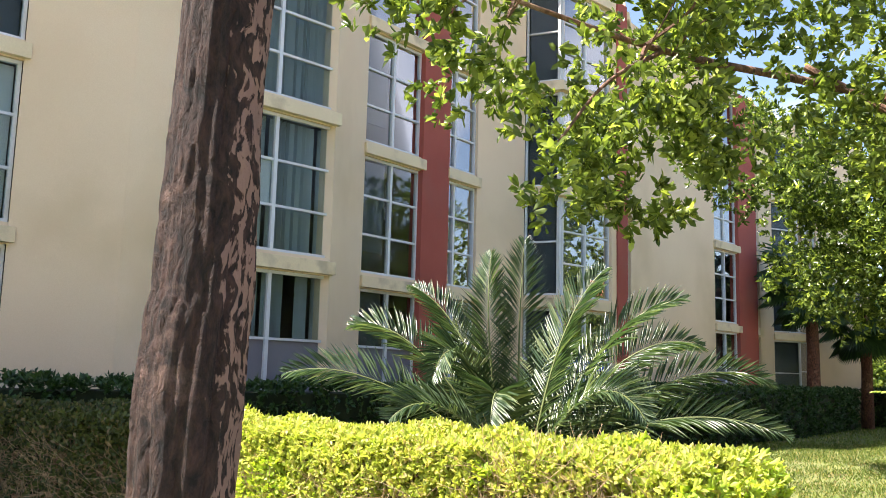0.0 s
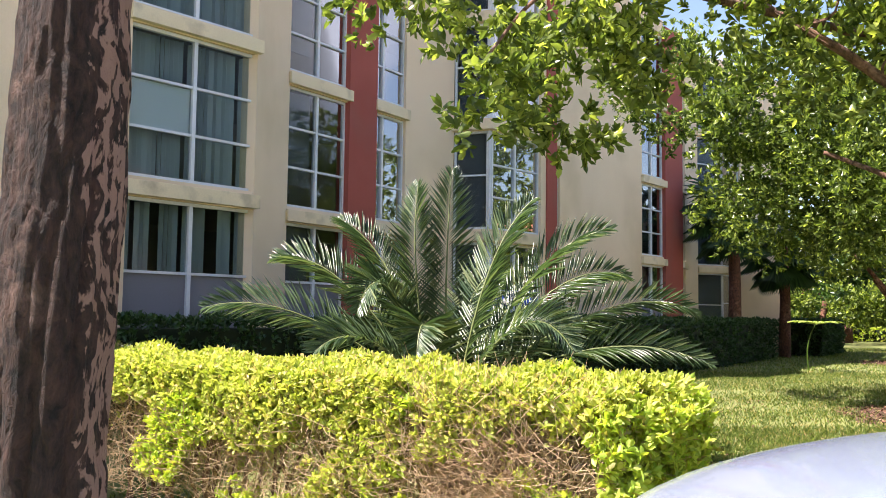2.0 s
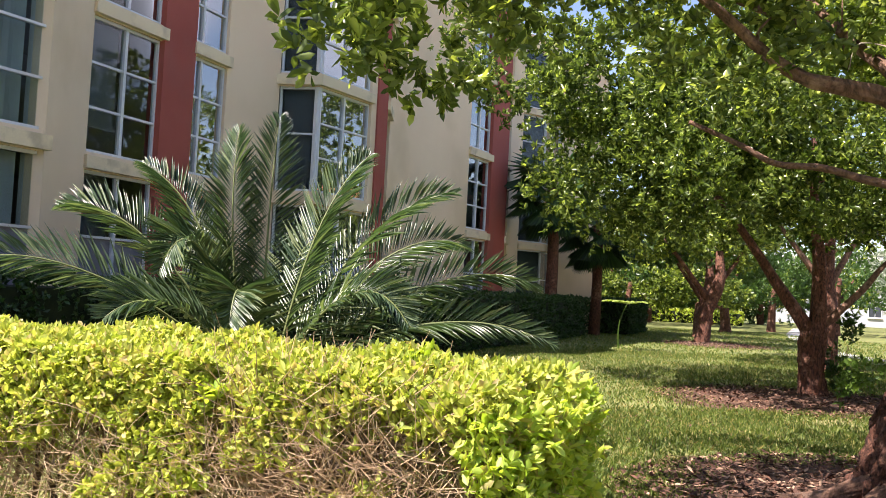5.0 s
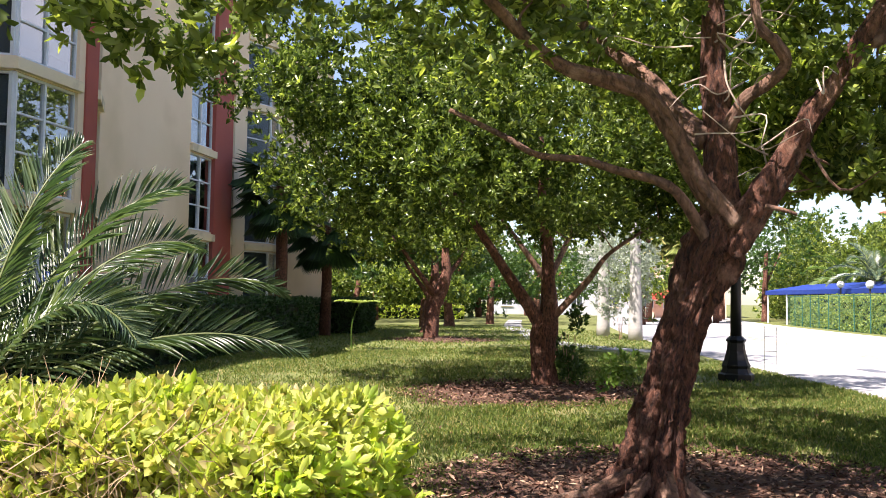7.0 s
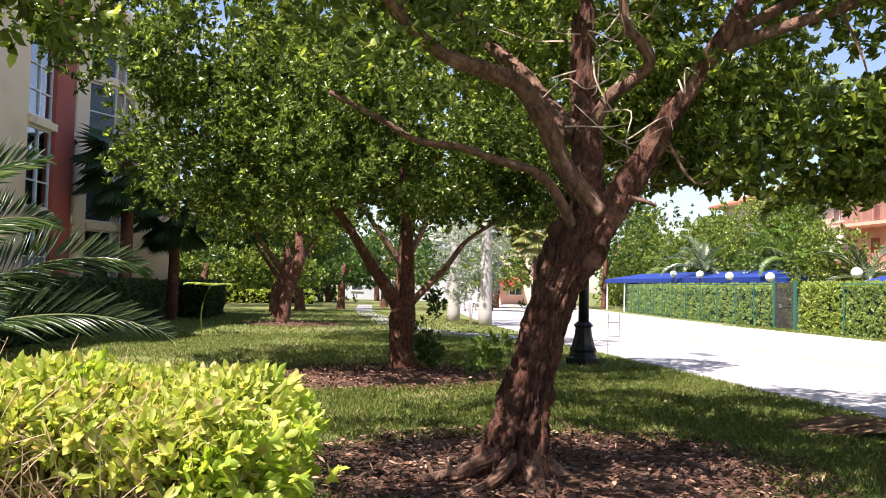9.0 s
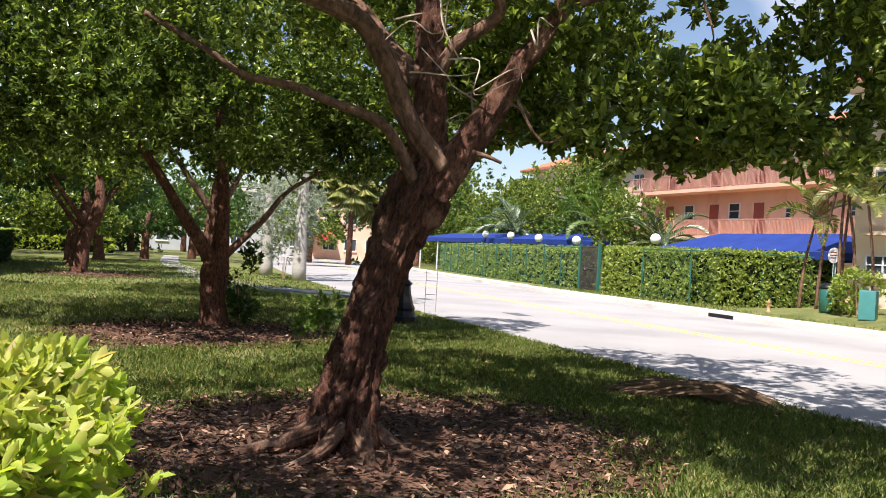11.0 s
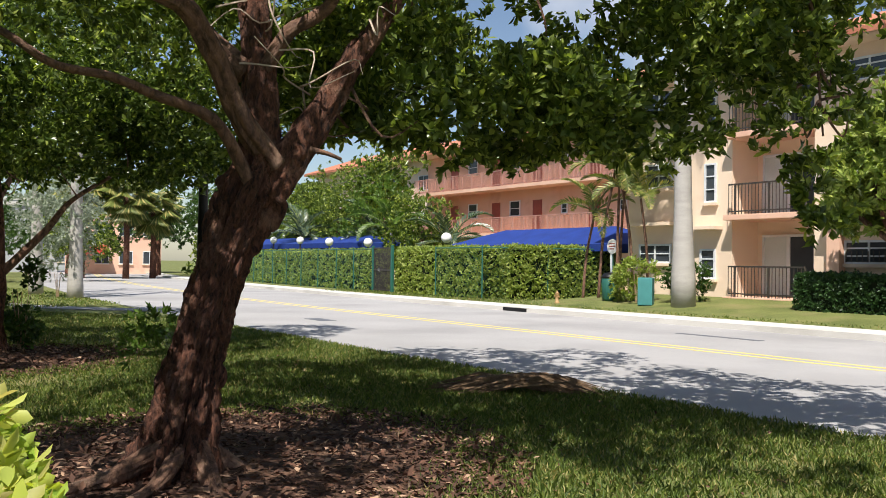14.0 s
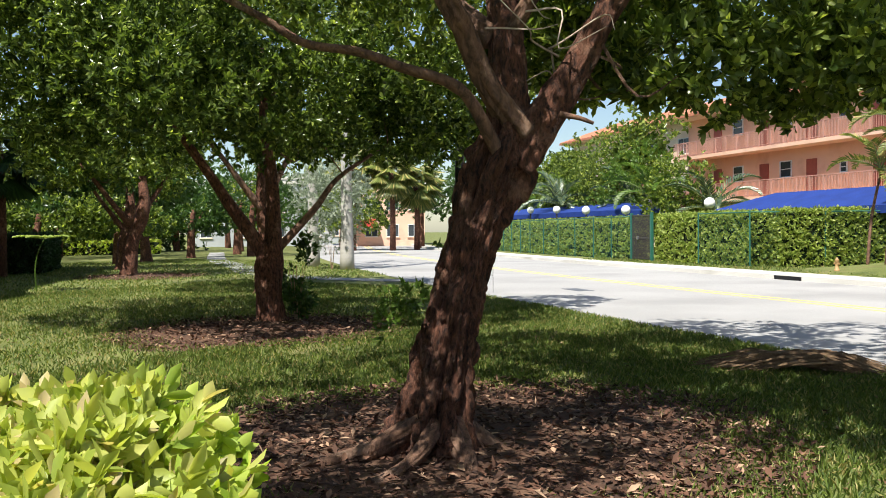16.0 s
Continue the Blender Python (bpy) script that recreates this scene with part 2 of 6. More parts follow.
M_ARECA = leafy("areca_leaflet", (0.09, 0.13, 0.03), (0.24, 0.27, 0.07), 0.3, 0.4, (0.45, 0.38, 0.14))
M_SILVER = leafy("silver_leaflet", (0.22, 0.27, 0.20), (0.42, 0.46, 0.36), 0.3, 0.6, None, (1.0, 1.1, 0.8))
M_DATE = leafy("date_palm_blade", (0.03, 0.062, 0.03), (0.095, 0.145, 0.065), 0.3, 0.33, (0.2, 0.24, 0.12), (1.1, 1.25, 0.6))
M_RACHIS = plain("frond_stem", (0.14, 0.17, 0.06), 0.55)
M_DRYFROND = surface("dry_frond", (0.10, 0.06, 0.035), (0.26, 0.17, 0.10), 0.85, 6, 40, 0.4, 0.01)
M_FLOWER = plain("red_petal", (0.6, 0.02, 0.03), 0.5)
M_PINK = surface("pink_stucco", (0.72, 0.45, 0.33), (0.79, 0.52, 0.39), 0.9, 0.5, 50, 0.3, 0.005, stain=(0.6, 0.34, 0.25))
M_PEACH = surface("peach_stucco", (0.78, 0.61, 0.46), (0.84, 0.68, 0.53), 0.9, 0.5, 50, 0.3, 0.005, stain=(0.70, 0.54, 0.41))
M_TILE = surface("terracotta_tile", (0.36, 0.13, 0.075), (0.50, 0.20, 0.12), 0.8, 3, 40, 0.3, 0.01)
M_MAROON = plain("maroon_door_paint", (0.30, 0.07, 0.05), 0.5)
M_RAIL = plain("dark_rail_metal", (0.06, 0.055, 0.05), 0.5, 0.3)
M_PINKRAIL = plain("pink_rail_metal", (0.50, 0.27, 0.22), 0.6)
M_BLUE = surface("blue_canvas", (0.008, 0.028, 0.17), (0.014, 0.045, 0.25), 0.7, 1.5, 60, 0.2, 0.006)
M_REDAWN = plain("red_canvas", (0.62, 0.06, 0.04), 0.7)
M_GREENPOST = plain("green_fence_metal", (0.025, 0.13, 0.10), 0.5, 0.2)
M_BLACK = plain("black_iron", (0.012, 0.012, 0.014), 0.45, 0.4)
M_WHITE = plain("white_globe", (0.86, 0.86, 0.85), 0.3)
M_CAR = surface("silver_car_paint", (0.36, 0.42, 0.58), (0.42, 0.48, 0.64), 0.12, 1.0, 300, 0.0, 0.001, 0.6)
M_CARGLASS = plain("car_glass", (0.01, 0.012, 0.014), 0.05)
M_RUBBER = plain("tyre_rubber", (0.02, 0.02, 0.02), 0.8)
M_CHROME = plain("bright_metal", (0.6, 0.6, 0.62), 0.2, 0.9)
M_LENS = plain("red_lamp_lens", (0.4, 0.01, 0.01), 0.15)
M_HOUSE = surface("pale_house_paint", (0.34, 0.37, 0.40), (0.44, 0.46, 0.48), 0.8, 0.5, 30, 0.1)
M_DARKWIN = plain("far_window_glass", (0.05, 0.06, 0.07), 0.08)
M_ACBOX = plain("white_appliance", (0.7, 0.7, 0.68), 0.5)
M_HYDRANT = plain("tan_hydrant_paint", (0.42, 0.26, 0.12), 0.6)
M_UTIL = plain("teal_utility_paint", (0.05, 0.22, 0.22), 0.6)


# ---- building helpers ----
def thing(name, label, category, loc=(0, 0, 0), group="", kind=""):
    e = new(name)
    e.location = loc
    e.empty_display_size = 0.1
    tagged(e, label, category, group, kind)
    return e


def from_bm(name, bm, material, smooth=False):
    me = bpy.data.meshes.new(name)
    bm.normal_update()
    bm.to_mesh(me)
    bm.free()
    me.materials.append(material)
    if smooth:
        me.polygons.foreach_set("use_smooth", [True] * len(me.polygons))
    return me


def part(name, bm, material, parent, label="", smooth=False, kind=""):
    me = from_bm(name, bm, material, smooth)
    ob = new(name, me)
    ob.parent = parent
    if parent is not None:
        base = Vector(parent.location)
        q = parent.parent
        while q is not None:
            base = base + Vector(q.location)
            q = q.parent
        me.transform(Matrix.Translation(-base))
    tagged(ob, label, "", "", kind)
    return ob


def solo(name, bm, material, label, category, group="", kind="", smooth=False, origin=None):
    me = from_bm(name, bm, material, smooth)
    ob = new(name, me)
    if origin is not None:
        me.transform(Matrix.Translation(-Vector(origin)))
        ob.location = origin
    tagged(ob, label, category, group, kind)
    return ob


def box(bm, m, sx, sy, sz, bevel=0.0):
    """A box of those sizes, standing with its base centre at the pose m."""
    r = bmesh.ops.create_cube(bm, size=1.0, matrix=m @ Matrix.Translation((0, 0, sz / 2)) @ Matrix.Diagonal((sx, sy, sz, 1)))
    if bevel:
        es = list({e for v in r["verts"] for e in v.link_edges})
        bmesh.ops.bevel(bm, geom=es, offset=bevel, segments=2, affect="EDGES", profile=0.7)


def tube(bm, pts, radii, segs=10, cap=True, wob=0.0, seed=0.0, flute=0.0):
    """A tapering tube along points, its outline uneven by wob."""
    pts = [Vector(p) for p in pts]
    rings = []
    side = None
    for i, p in enumerate(pts):
        d = (pts[min(i + 1, len(pts) - 1)] - pts[max(i - 1, 0)]).normalized()
        if side is None:
            side = d.orthogonal().normalized()
        side = (side - d * side.dot(d)).normalized()
        up = d.cross(side)
        ring = []
        for k in range(segs):
            a = 2 * math.pi * k / segs
            o = side * math.cos(a) + up * math.sin(a)
            r = radii[i]
            if wob:
                r *= 1 + wob * noise.noise(Vector((o.x * 2.2 + seed, o.y * 2.2, o.z * 2.2 + p.z * 0.9))) + wob * 0.6 * noise.noise(Vector((o.x * 6 + seed, o.y * 6, p.z * 1.3)))
            if flute:
                f = noise.noise(Vector((math.cos(a) * 1.9 + seed + 5, math.sin(a) * 1.9, p.z * 0.45)))
                g = noise.noise(Vector((math.cos(a) * 4.5 + seed, math.sin(a) * 4.5, p.z * 0.8)))
                h = noise.noise(Vector((math.cos(a) * 9 + seed, math.sin(a) * 9, p.z * 2.2)))
                q = noise.noise(Vector((math.cos(a) * 17 + seed, math.sin(a) * 17, p.z * 3.0)))
                e = noise.noise(Vector((math.cos(a) * 3.2 + seed, math.sin(a) * 3.2, p.z * 5.5)))
                kn = noise.noise(Vector((math.cos(a) * 8 + seed, math.sin(a) * 8, p.z * 13)))
                r *= 1 + flute * (0.55 * e + 0.5 * kn - 0.7 * max(0.0, 0.16 - abs(e)) / 0.16 + 0.45 * q + -1.5 * max(0.0, 0.22 - abs(f)) / 0.22 + 0.7 * g - 0.5 * max(0.0, 0.3 - abs(h)) / 0.3)
            ring.append(bm.verts.new(p + o * r))
        rings.append(ring)
    for a, b in zip(rings, rings[1:]):
        for k in range(segs):
            bm.faces.new((a[k], a[(k + 1) % segs], b[(k + 1) % segs], b[k]))
    if cap:
        bm.faces.new(list(reversed(rings[0])))
        bm.faces.new(rings[-1])


def lathe(bm, m, prof, segs=16):
    rings = [[bm.verts.new(m @ Vector((r * math.cos(2 * math.pi * k / segs), r * math.sin(2 * math.pi * k / segs), z))) for k in range(segs)] for r, z in prof]
    for a, b in zip(rings, rings[1:]):
        for k in range(segs):
            bm.faces.new((a[k], a[(k + 1) % segs], b[(k + 1) % segs], b[k]))
    bm.faces.new(list(reversed(rings[0])))
    bm.faces.new(rings[-1])


def smooth_path(pts, n=6):
    """More points along a bent line (Catmull-Rom)."""
    P = [Vector(p) for p in pts]
    P = [2 * P[0] - P[1]] + P + [2 * P[-1] - P[-2]]
    res = []
    for i in range(1, len(P) - 2):
        for k in range(n):
            t = k / n
            a, b, c, d = P[i - 1], P[i], P[i + 1], P[i + 2]
            res.append(0.5 * ((2 * b) + (c - a) * t + (2 * a - 5 * b + 4 * c - d) * t * t + (3 * b - a - 3 * c + d) * t ** 3))
    res.append(P[-2])
    return res


def taper(r0, r1, n, power=1.0):
    return [r0 + (r1 - r0) * (i / (n - 1)) ** power for i in range(n)]


rng = np.random.default_rng(7)


def unit(a):
    return a / np.maximum(np.linalg.norm(a, axis=1, keepdims=True), 1e-9)


def leaf_data(pos, axis, normal, length, width, fold=0.18, droop=0.0, full=False):
    """Leaf blades folded along the midrib; full: with a rounder outline."""
    n = len(pos)
    axis = unit(axis)
    side = unit(np.cross(axis, normal))
    nrm = np.cross(side, axis)
    L, W = np.broadcast_to(length, n)[:, None], np.broadcast_to(width, n)[:, None]
    base = pos
    if full:
        tip = pos + axis * L - nrm * L * droop
        c = []
        for sg, f, w in ((1, 0.3, 0.40), (1, 0.68, 0.5), (-1, 0.68, 0.5), (-1, 0.3, 0.40)):
            c.append(pos + axis * L * f + side * W * w * sg + nrm * W * fold - nrm * L * droop * f * f)
        v = np.stack([base, c[0], c[1], tip, c[2], c[3]], 1).reshape(-1, 3)
        i = np.arange(n)[:, None] * 6
        return v, np.concatenate([i + [0, 3, 2, 1], i + [0, 5, 4, 3]], 0)
    mid = pos + axis * L * 0.5
    lft = mid + side * W * 0.5 + nrm * W * fold
    rgt = mid - side * W * 0.5 + nrm * W * fold
    tip = pos + axis * L - nrm * L * droop
    v = np.stack([base, lft, tip, rgt], 1).reshape(-1, 3)
    i = np.arange(n)[:, None] * 4
    f = np.concatenate([i + [0, 2, 1], i + [0, 3, 2]], 0)
    return v, f


def mesh_np(name, chunks, material):
    vs, fs, o = [], [], 0
    for v, f in chunks:
        vs.append(v)
        fs.append(f + o)
        o += len(v)
    v, f = np.concatenate(vs), np.concatenate(fs)
    me = bpy.data.meshes.new(name)
    me.vertices.add(len(v))
    me.vertices.foreach_set("co", v.astype(np.float32).ravel())
    k = f.shape[1]
    me.loops.add(f.size)
    me.loops.foreach_set("vertex_index", f.astype(np.int32).ravel())
    me.polygons.add(len(f))
    me.polygons.foreach_set("loop_start", np.arange(0, f.size, k, dtype=np.int32))
    me.materials.append(material)
    me.update(calc_edges=True)
    return me


def leaf_part(name, chunks, material, parent, label="", kind=""):
    me = mesh_np(name, chunks, material)
    ob = new(name, me)
    ob.parent = parent
    base = Vector(parent.location)
    if parent.parent is not None:
        base = base + Vector(parent.parent.location)
    me.transform(Matrix.Translation(-base))
    return tagged(ob, label, "", "", kind)


def rand_dirs(n):
    return unit(rng.normal(size=(n, 3)))


def whorls(centres, outs, per=8, length=0.11, width=0.042, spread=0.9, jit=0.25, full=False):
    """Rosettes of leaves at twig ends."""
    n = len(centres)
    outs = unit(outs)
    ref = unit(np.cross(outs, rand_dirs(n)))
    oth = np.cross(outs, ref)
    res = []
    for k in range(per):
        a = 2 * math.pi * (k * 0.618 % 1) + rng.uniform(-0.4, 0.4, n)
        rad = ref * np.cos(a)[:, None] + oth * np.sin(a)[:, None]
        tilt = rng.uniform(0.15, 1.1, n)[:, None] * spread
        ax = unit(outs * (1.1 - tilt * 0.6) + rad * tilt + rng.normal(size=(n, 3)) * jit * 0.4)
        nr = unit(outs + rng.normal(size=(n, 3)) * jit)
        L = length * rng.uniform(0.65, 1.15, n)
        p = centres - outs * (rng.uniform(0, 0.6, n) * length)[:, None] + rng.normal(size=(n, 3)) * length * 0.12
        res.append(leaf_data(p, ax, nr, L, width * rng.uniform(0.8, 1.2, n), droop=0.12, full=full))
    return res


def blob_points(blobs, n, shell=0.55, gap=-0.04):
    """Points in a union of ellipsoids, more of them near the outside, with gaps."""
    w = np.array([b[3] * b[4] * b[5] for b in blobs]) ** 0.55
    pick = rng.choice(len(blobs), n, p=w / w.sum())
    B = np.array(blobs)[pick]
    d = rand_dirs(n)
    r = (shell + (1 - shell) * rng.uniform(0, 1, n)) ** 0.8 * rng.uniform(0.75, 1.08, n)
    pos = B[:, :3] + d * B[:, 3:6] * r[:, None]
    keep = np.array([noise.noise(Vector(p) * 1.3) + 0.5 * noise.noise(Vector(p) * 3.1) > gap for p in pos])
    return pos[keep], d[keep]


# ---- road frame: u runs along the street, n across it ----
RU, RN = Vector((0.57, 0.82, 0)).normalized(), Vector((0.82, -0.57, 0)).normalized()


def bend(u):
    return 0.0015 * (u - 20) ** 2 if u > 20 else 0.0


def rp(u, n, z=0.0):
    return RU * u + RN * (n + bend(u)) + Vector((0, 0, z))


def strip(bm, us, n0, n1, z0, z1=None):
    """A slab along the street between two offsets, from z0 up to z1."""
    top = [(bm.verts.new(rp(u, n0, z1)), bm.verts.new(rp(u, n1, z1))) for u in us]
    bot = [(bm.verts.new(rp(u, n0, z0)), bm.verts.new(rp(u, n1, z0))) for u in us]
    for i in range(len(us) - 1):
        bm.faces.new((top[i][0], top[i][1], top[i + 1][1], top[i + 1][0]))
        bm.faces.new((bot[i][0], top[i][0], top[i + 1][0], bot[i + 1][0]))
        bm.faces.new((top[i][1], bot[i][1], bot[i + 1][1], top[i + 1][1]))
    bm.faces.new((bot[0][0], bot[0][1], top[0][1], top[0][0]))
    bm.faces.new((top[-1][0], top[-1][1], bot[-1][1], bot[-1][0]))


US = [-60, -40, -25, -10, 0, 8, 16, 20, 25, 30, 35, 40, 46, 52, 60, 70, 80, 95, 110, 130]
bm = bmesh.new()
g = 40
vv = [[bm.verts.new((-900 + 1800 * i / g, -900 + 1800 * j / g, 0)) for j in range(g + 1)] for i in range(g + 1)]
for i in range(g):
    for j in range(g):
        bm.faces.new((vv[i][j], vv[i + 1][j], vv[i + 1][j + 1], vv[i][j + 1]))
solo("ground", bm, M_GRASS, "green lawn ground with worn straw patches", "ground", kind="structure")
bm = bmesh.new()
strip(bm, US, 6.2, 16.4, -0.1, 0.012)
solo("road", bm, M_ROAD, "pale sun-bleached asphalt two-lane street", "road", kind="structure")
bm = bmesh.new()
strip(bm, US, 16.4, 16.62, -0.1, 0.15)
solo("kerb", bm, M_CONC, "pale concrete kerb along the street", "kerb", kind="structure")
bm = bmesh.new()
strip(bm, US, 16.62, 17.8, -0.1, 0.146)
solo("pavement", bm, M_CONC, "sunlit concrete pavement beside the street", "pavement", kind="structure")


def verge_z(u, n):
    """Height of the lawn across the street: it rises towards the peach block."""
    f, g = min(1.0, max(0.0, (n - 17.8) / 4.0)), min(1.0, max(0.0, (30.0 - u) / 5.0))
    return 0.13 + 0.40 * f * g * g * (3 - 2 * g)


def vp(u, n):
    return rp(u, n, verge_z(u, n))


bm = bmesh.new()
VU = sorted(set(US) | {21.5, 23, 24, 26, 27, 28, 29, 32})
vv = [[bm.verts.new(vp(u, n)) for n in (17.8, 18.8, 19.8, 20.8, 21.8, 24, 30, 60)] for u in VU]
for a, b in zip(vv, vv[1:]):
    for k in range(7):
        bm.faces.new((a[k], a[k + 1], b[k + 1], b[k]))
solo("lawn", bm, M_GRASS, "raised strip of lawn across the street", "lawn", kind="structure")
for off in (11.3, 11.66):
    bm = bmesh.new()
    strip(bm, US, off, off + 0.11, 0.0, 0.016)
    solo("road_marking", bm, M_YELLOW, "worn yellow line painted on the street", "road marking", "centre lines", kind="structure")
# concrete walkway on the lawn
bm = bmesh.new()
wp = smooth_path([(22.6, 19.8, 0), (22.0, 24.5, 0), (23.5, 29.5, 0), (28, 36, 0), (34, 45, 0), (46, 60, 0)], 5)
pv = []
for i, p in enumerate(wp):
    d = (wp[min(i + 1, len(wp) - 1)] - wp[max(i - 1, 0)]).normalized()
    s = Vector((d.y, -d.x, 0)) * 0.55
    pv.append([bm.verts.new(p - s), bm.verts.new(p - s + Vector((0, 0, 0.02))), bm.verts.new(p + s + Vector((0, 0, 0.02))), bm.verts.new(p + s)])
for a, b in zip(pv, pv[1:]):
    for k in range(3):
        bm.faces.new((a[k], b[k], b[k + 1], a[k + 1]))
solo("walkway", bm, M_ROAD, "pale concrete walkway across the lawn", "walkway", kind="structure")

# ---- cream apartment building ----
STOREYS = [(0.55, 3.40), (3.73, 6.23), (6.55, 9.02), (9.34, 11.8)]
ROOF_Z = 12.4
FAC = [
    # first wall is out of view, set forward to shade the hedge's left end
    ((-9.2, 5.5), "wall"), ((-8.3, 11.4), "left"), ((-6.36, 13.27), "wall"), ((-4.89, 13.89), "wall"), ((-3.76, 14.81), "blind"),
    ((-1.99, 16.57), "wall"), ((-1.6, 18.62), "grid"), ((-0.44, 20.05), "pier"), ((0.17, 20.85), "narrow"), ((0.9, 21.8), "wall"),
    ((2.16, 22.94), "shade"), ((3.09, 22.54), "pair"), ((4.63, 23.99), "wall"), ((4.8, 24.17), "pier"), ((5.15, 24.56), "narrow"), ((5.58, 26.02), "wall"),
    ((6.98, 27.82), "wall"), ((9.4, 30.57), "grid"), ((10.62, 31.83), "pier"), ((11.66, 32.96), "narrow"), ((12.12, 33.89), "wall"),
    ((13.35, 35.87), "shade"), ((14.69, 36.45), "pair"), ((16.18, 38.34), "wall"), ((18.9, 39.5), "wall"), ((9.0, 52.0), "wall"),
    ((-22.0, 18.0), "wall"), ((-9.2, 5.5), "end"),
]
apartment = thing("apartment_building", "cream stucco apartment block with brick-red piers and tall windows", "apartment building", (0, 20, 0))


def seg_pose(p, q):
    d = Vector((q[0] - p[0], q[1] - p[1], 0))
    L = d.length
    d.normalize()
    nrm = Vector((d.y, -d.x, 0))
    m = Matrix(((d.x, nrm.x, 0, p[0]), (d.y, nrm.y, 0, p[1]), (0, 0, 1, 0), (0, 0, 0, 1)))
    return m, L


def sbox(bm, m, x0, x1, y0, y1, z0, z1, bevel=0.0):
    box(bm, m @ Matrix.Translation(((x0 + x1) / 2, (y0 + y1) / 2, z0)), abs(x1 - x0), abs(y1 - y0), z1 - z0, bevel)


def make_window(m, L, z0, z1, kind, storey):
    """A metal window: frame, mullions, panes, and what hangs behind it."""
    cols = {"left": 2, "blind": 2, "grid": 2, "narrow": 2, "shade": 1, "pair": 2}[kind]
    split = {"narrow": [0.3, 0.7]}.get(kind, [1 / cols] * cols)
    rows = [0.34, 0.33, 0.33]
    if kind == "shade":
        rows = [0.45, 0.55]
    if storey == 0 and kind in ("blind", "grid", "pair"):
        rows = [0.42, 0.58]
    H = z1 - z0
    bm = bmesh.new()
    t, y0, y1 = 0.055, -0.17, -0.08
    sbox(bm, m, 0, t, y0, y1, z0, z1)
    sbox(bm, m, L - t, L, y0, y1, z0, z1)
    sbox(bm, m, t, L - t, y0, y1, z0, z0 + t)
    sbox(bm, m, t, L - t, y0, y1, z1 - t, z1)
    win = part("window", bm, M_ALU, apartment, "white aluminium window frame")
    x = 0.0
    xs = [0.0]
    for s in split:
        x += s * L
        xs.append(x)
    bm = bmesh.new()
    for xm in xs[1:-1]:
        sbox(bm, m, xm - 0.035, xm + 0.035, y0 + 0.004, y1 + 0.012, z0 + t, z1 - t)
    zs, z = [z1], z1
    for r in rows:
        z -= r * H
        zs.append(z)
    for zm in zs[1:-1]:
        for a, b in zip(xs, xs[1:]):
            sbox(bm, m, a + 0.04, b - 0.04, y0 + 0.01, y1 + 0.004, zm - 0.022, zm + 0.022)
    part("mullion", bm, M_ALU, win)
    for ci, (a, b) in enumerate(zip(xs, xs[1:])):
        for ri, (zt, zb) in enumerate(zip(zs, zs[1:])):
            bm = bmesh.new()
            opaque = storey == 0 and ri == 1 and kind in ("blind", "grid")
            sbox(bm, m, a + 0.036, b - 0.036, -0.135, -0.125, zb + 0.023, zt - 0.023)
            o = part("panel" if opaque else "pane", bm, M_GREYPANEL if opaque else M_GLASS, win, "dull grey opaque panel" if opaque else "")
    bm = bmesh.new()
    if kind == "blind":
        n = int(L / 0.095)
        for k in range(n):
            if rng.uniform() < (0.34 if storey == 0 else 0.1):
                continue
            xa = 0.08 + (L - 0.16) * (k + 0.5) / n
            box(bm, m @ Matrix.Translation((xa, -0.33, z0 + 0.06)) @ pose(0, 0, 0, 0, 0, 60 + rng.uniform(-22, 18)), 0.084, 0.004, H - 0.1)
        part("blind", bm, M_BLIND, win, "grey-green vertical blind slats")
        if storey == 1:
            bm = bmesh.new()
            sbox(bm, m, 0.06, L * 0.5 - 0.05, -0.158, -0.15, zs[2] + 0.03, zs[1] - 0.03)
            part("sheet", bm, M_CURTAIN, win, "white sheet hung behind the pane")
    elif kind in ("shade", "pair", "left"):
        for a, b in zip(xs, xs[1:]):
            if kind == "pair" and rng.uniform() < 0.4:
                continue
            sbox(bm, m, a + 0.05, b - 0.05, -0.26, -0.25, z0 + 0.06 + (rng.uniform(0, 0.5) if kind == "pair" else 0), z1 - 0.06)
        if kind == "left":
            part("curtain", bm, M_CURTAIN if storey == 1 else M_SHADEP, win, "drawn curtain")
        else:
            part("drawn_shade", bm, M_SHADEP, win, "dark drawn shade")
    else:
        sbox(bm, m, 0.05, L * 0.5, -0.3, -0.285, z0 + H * 0.2, z1 - 0.05)
        part("drawn_shade", bm, M_SHADEP, win)


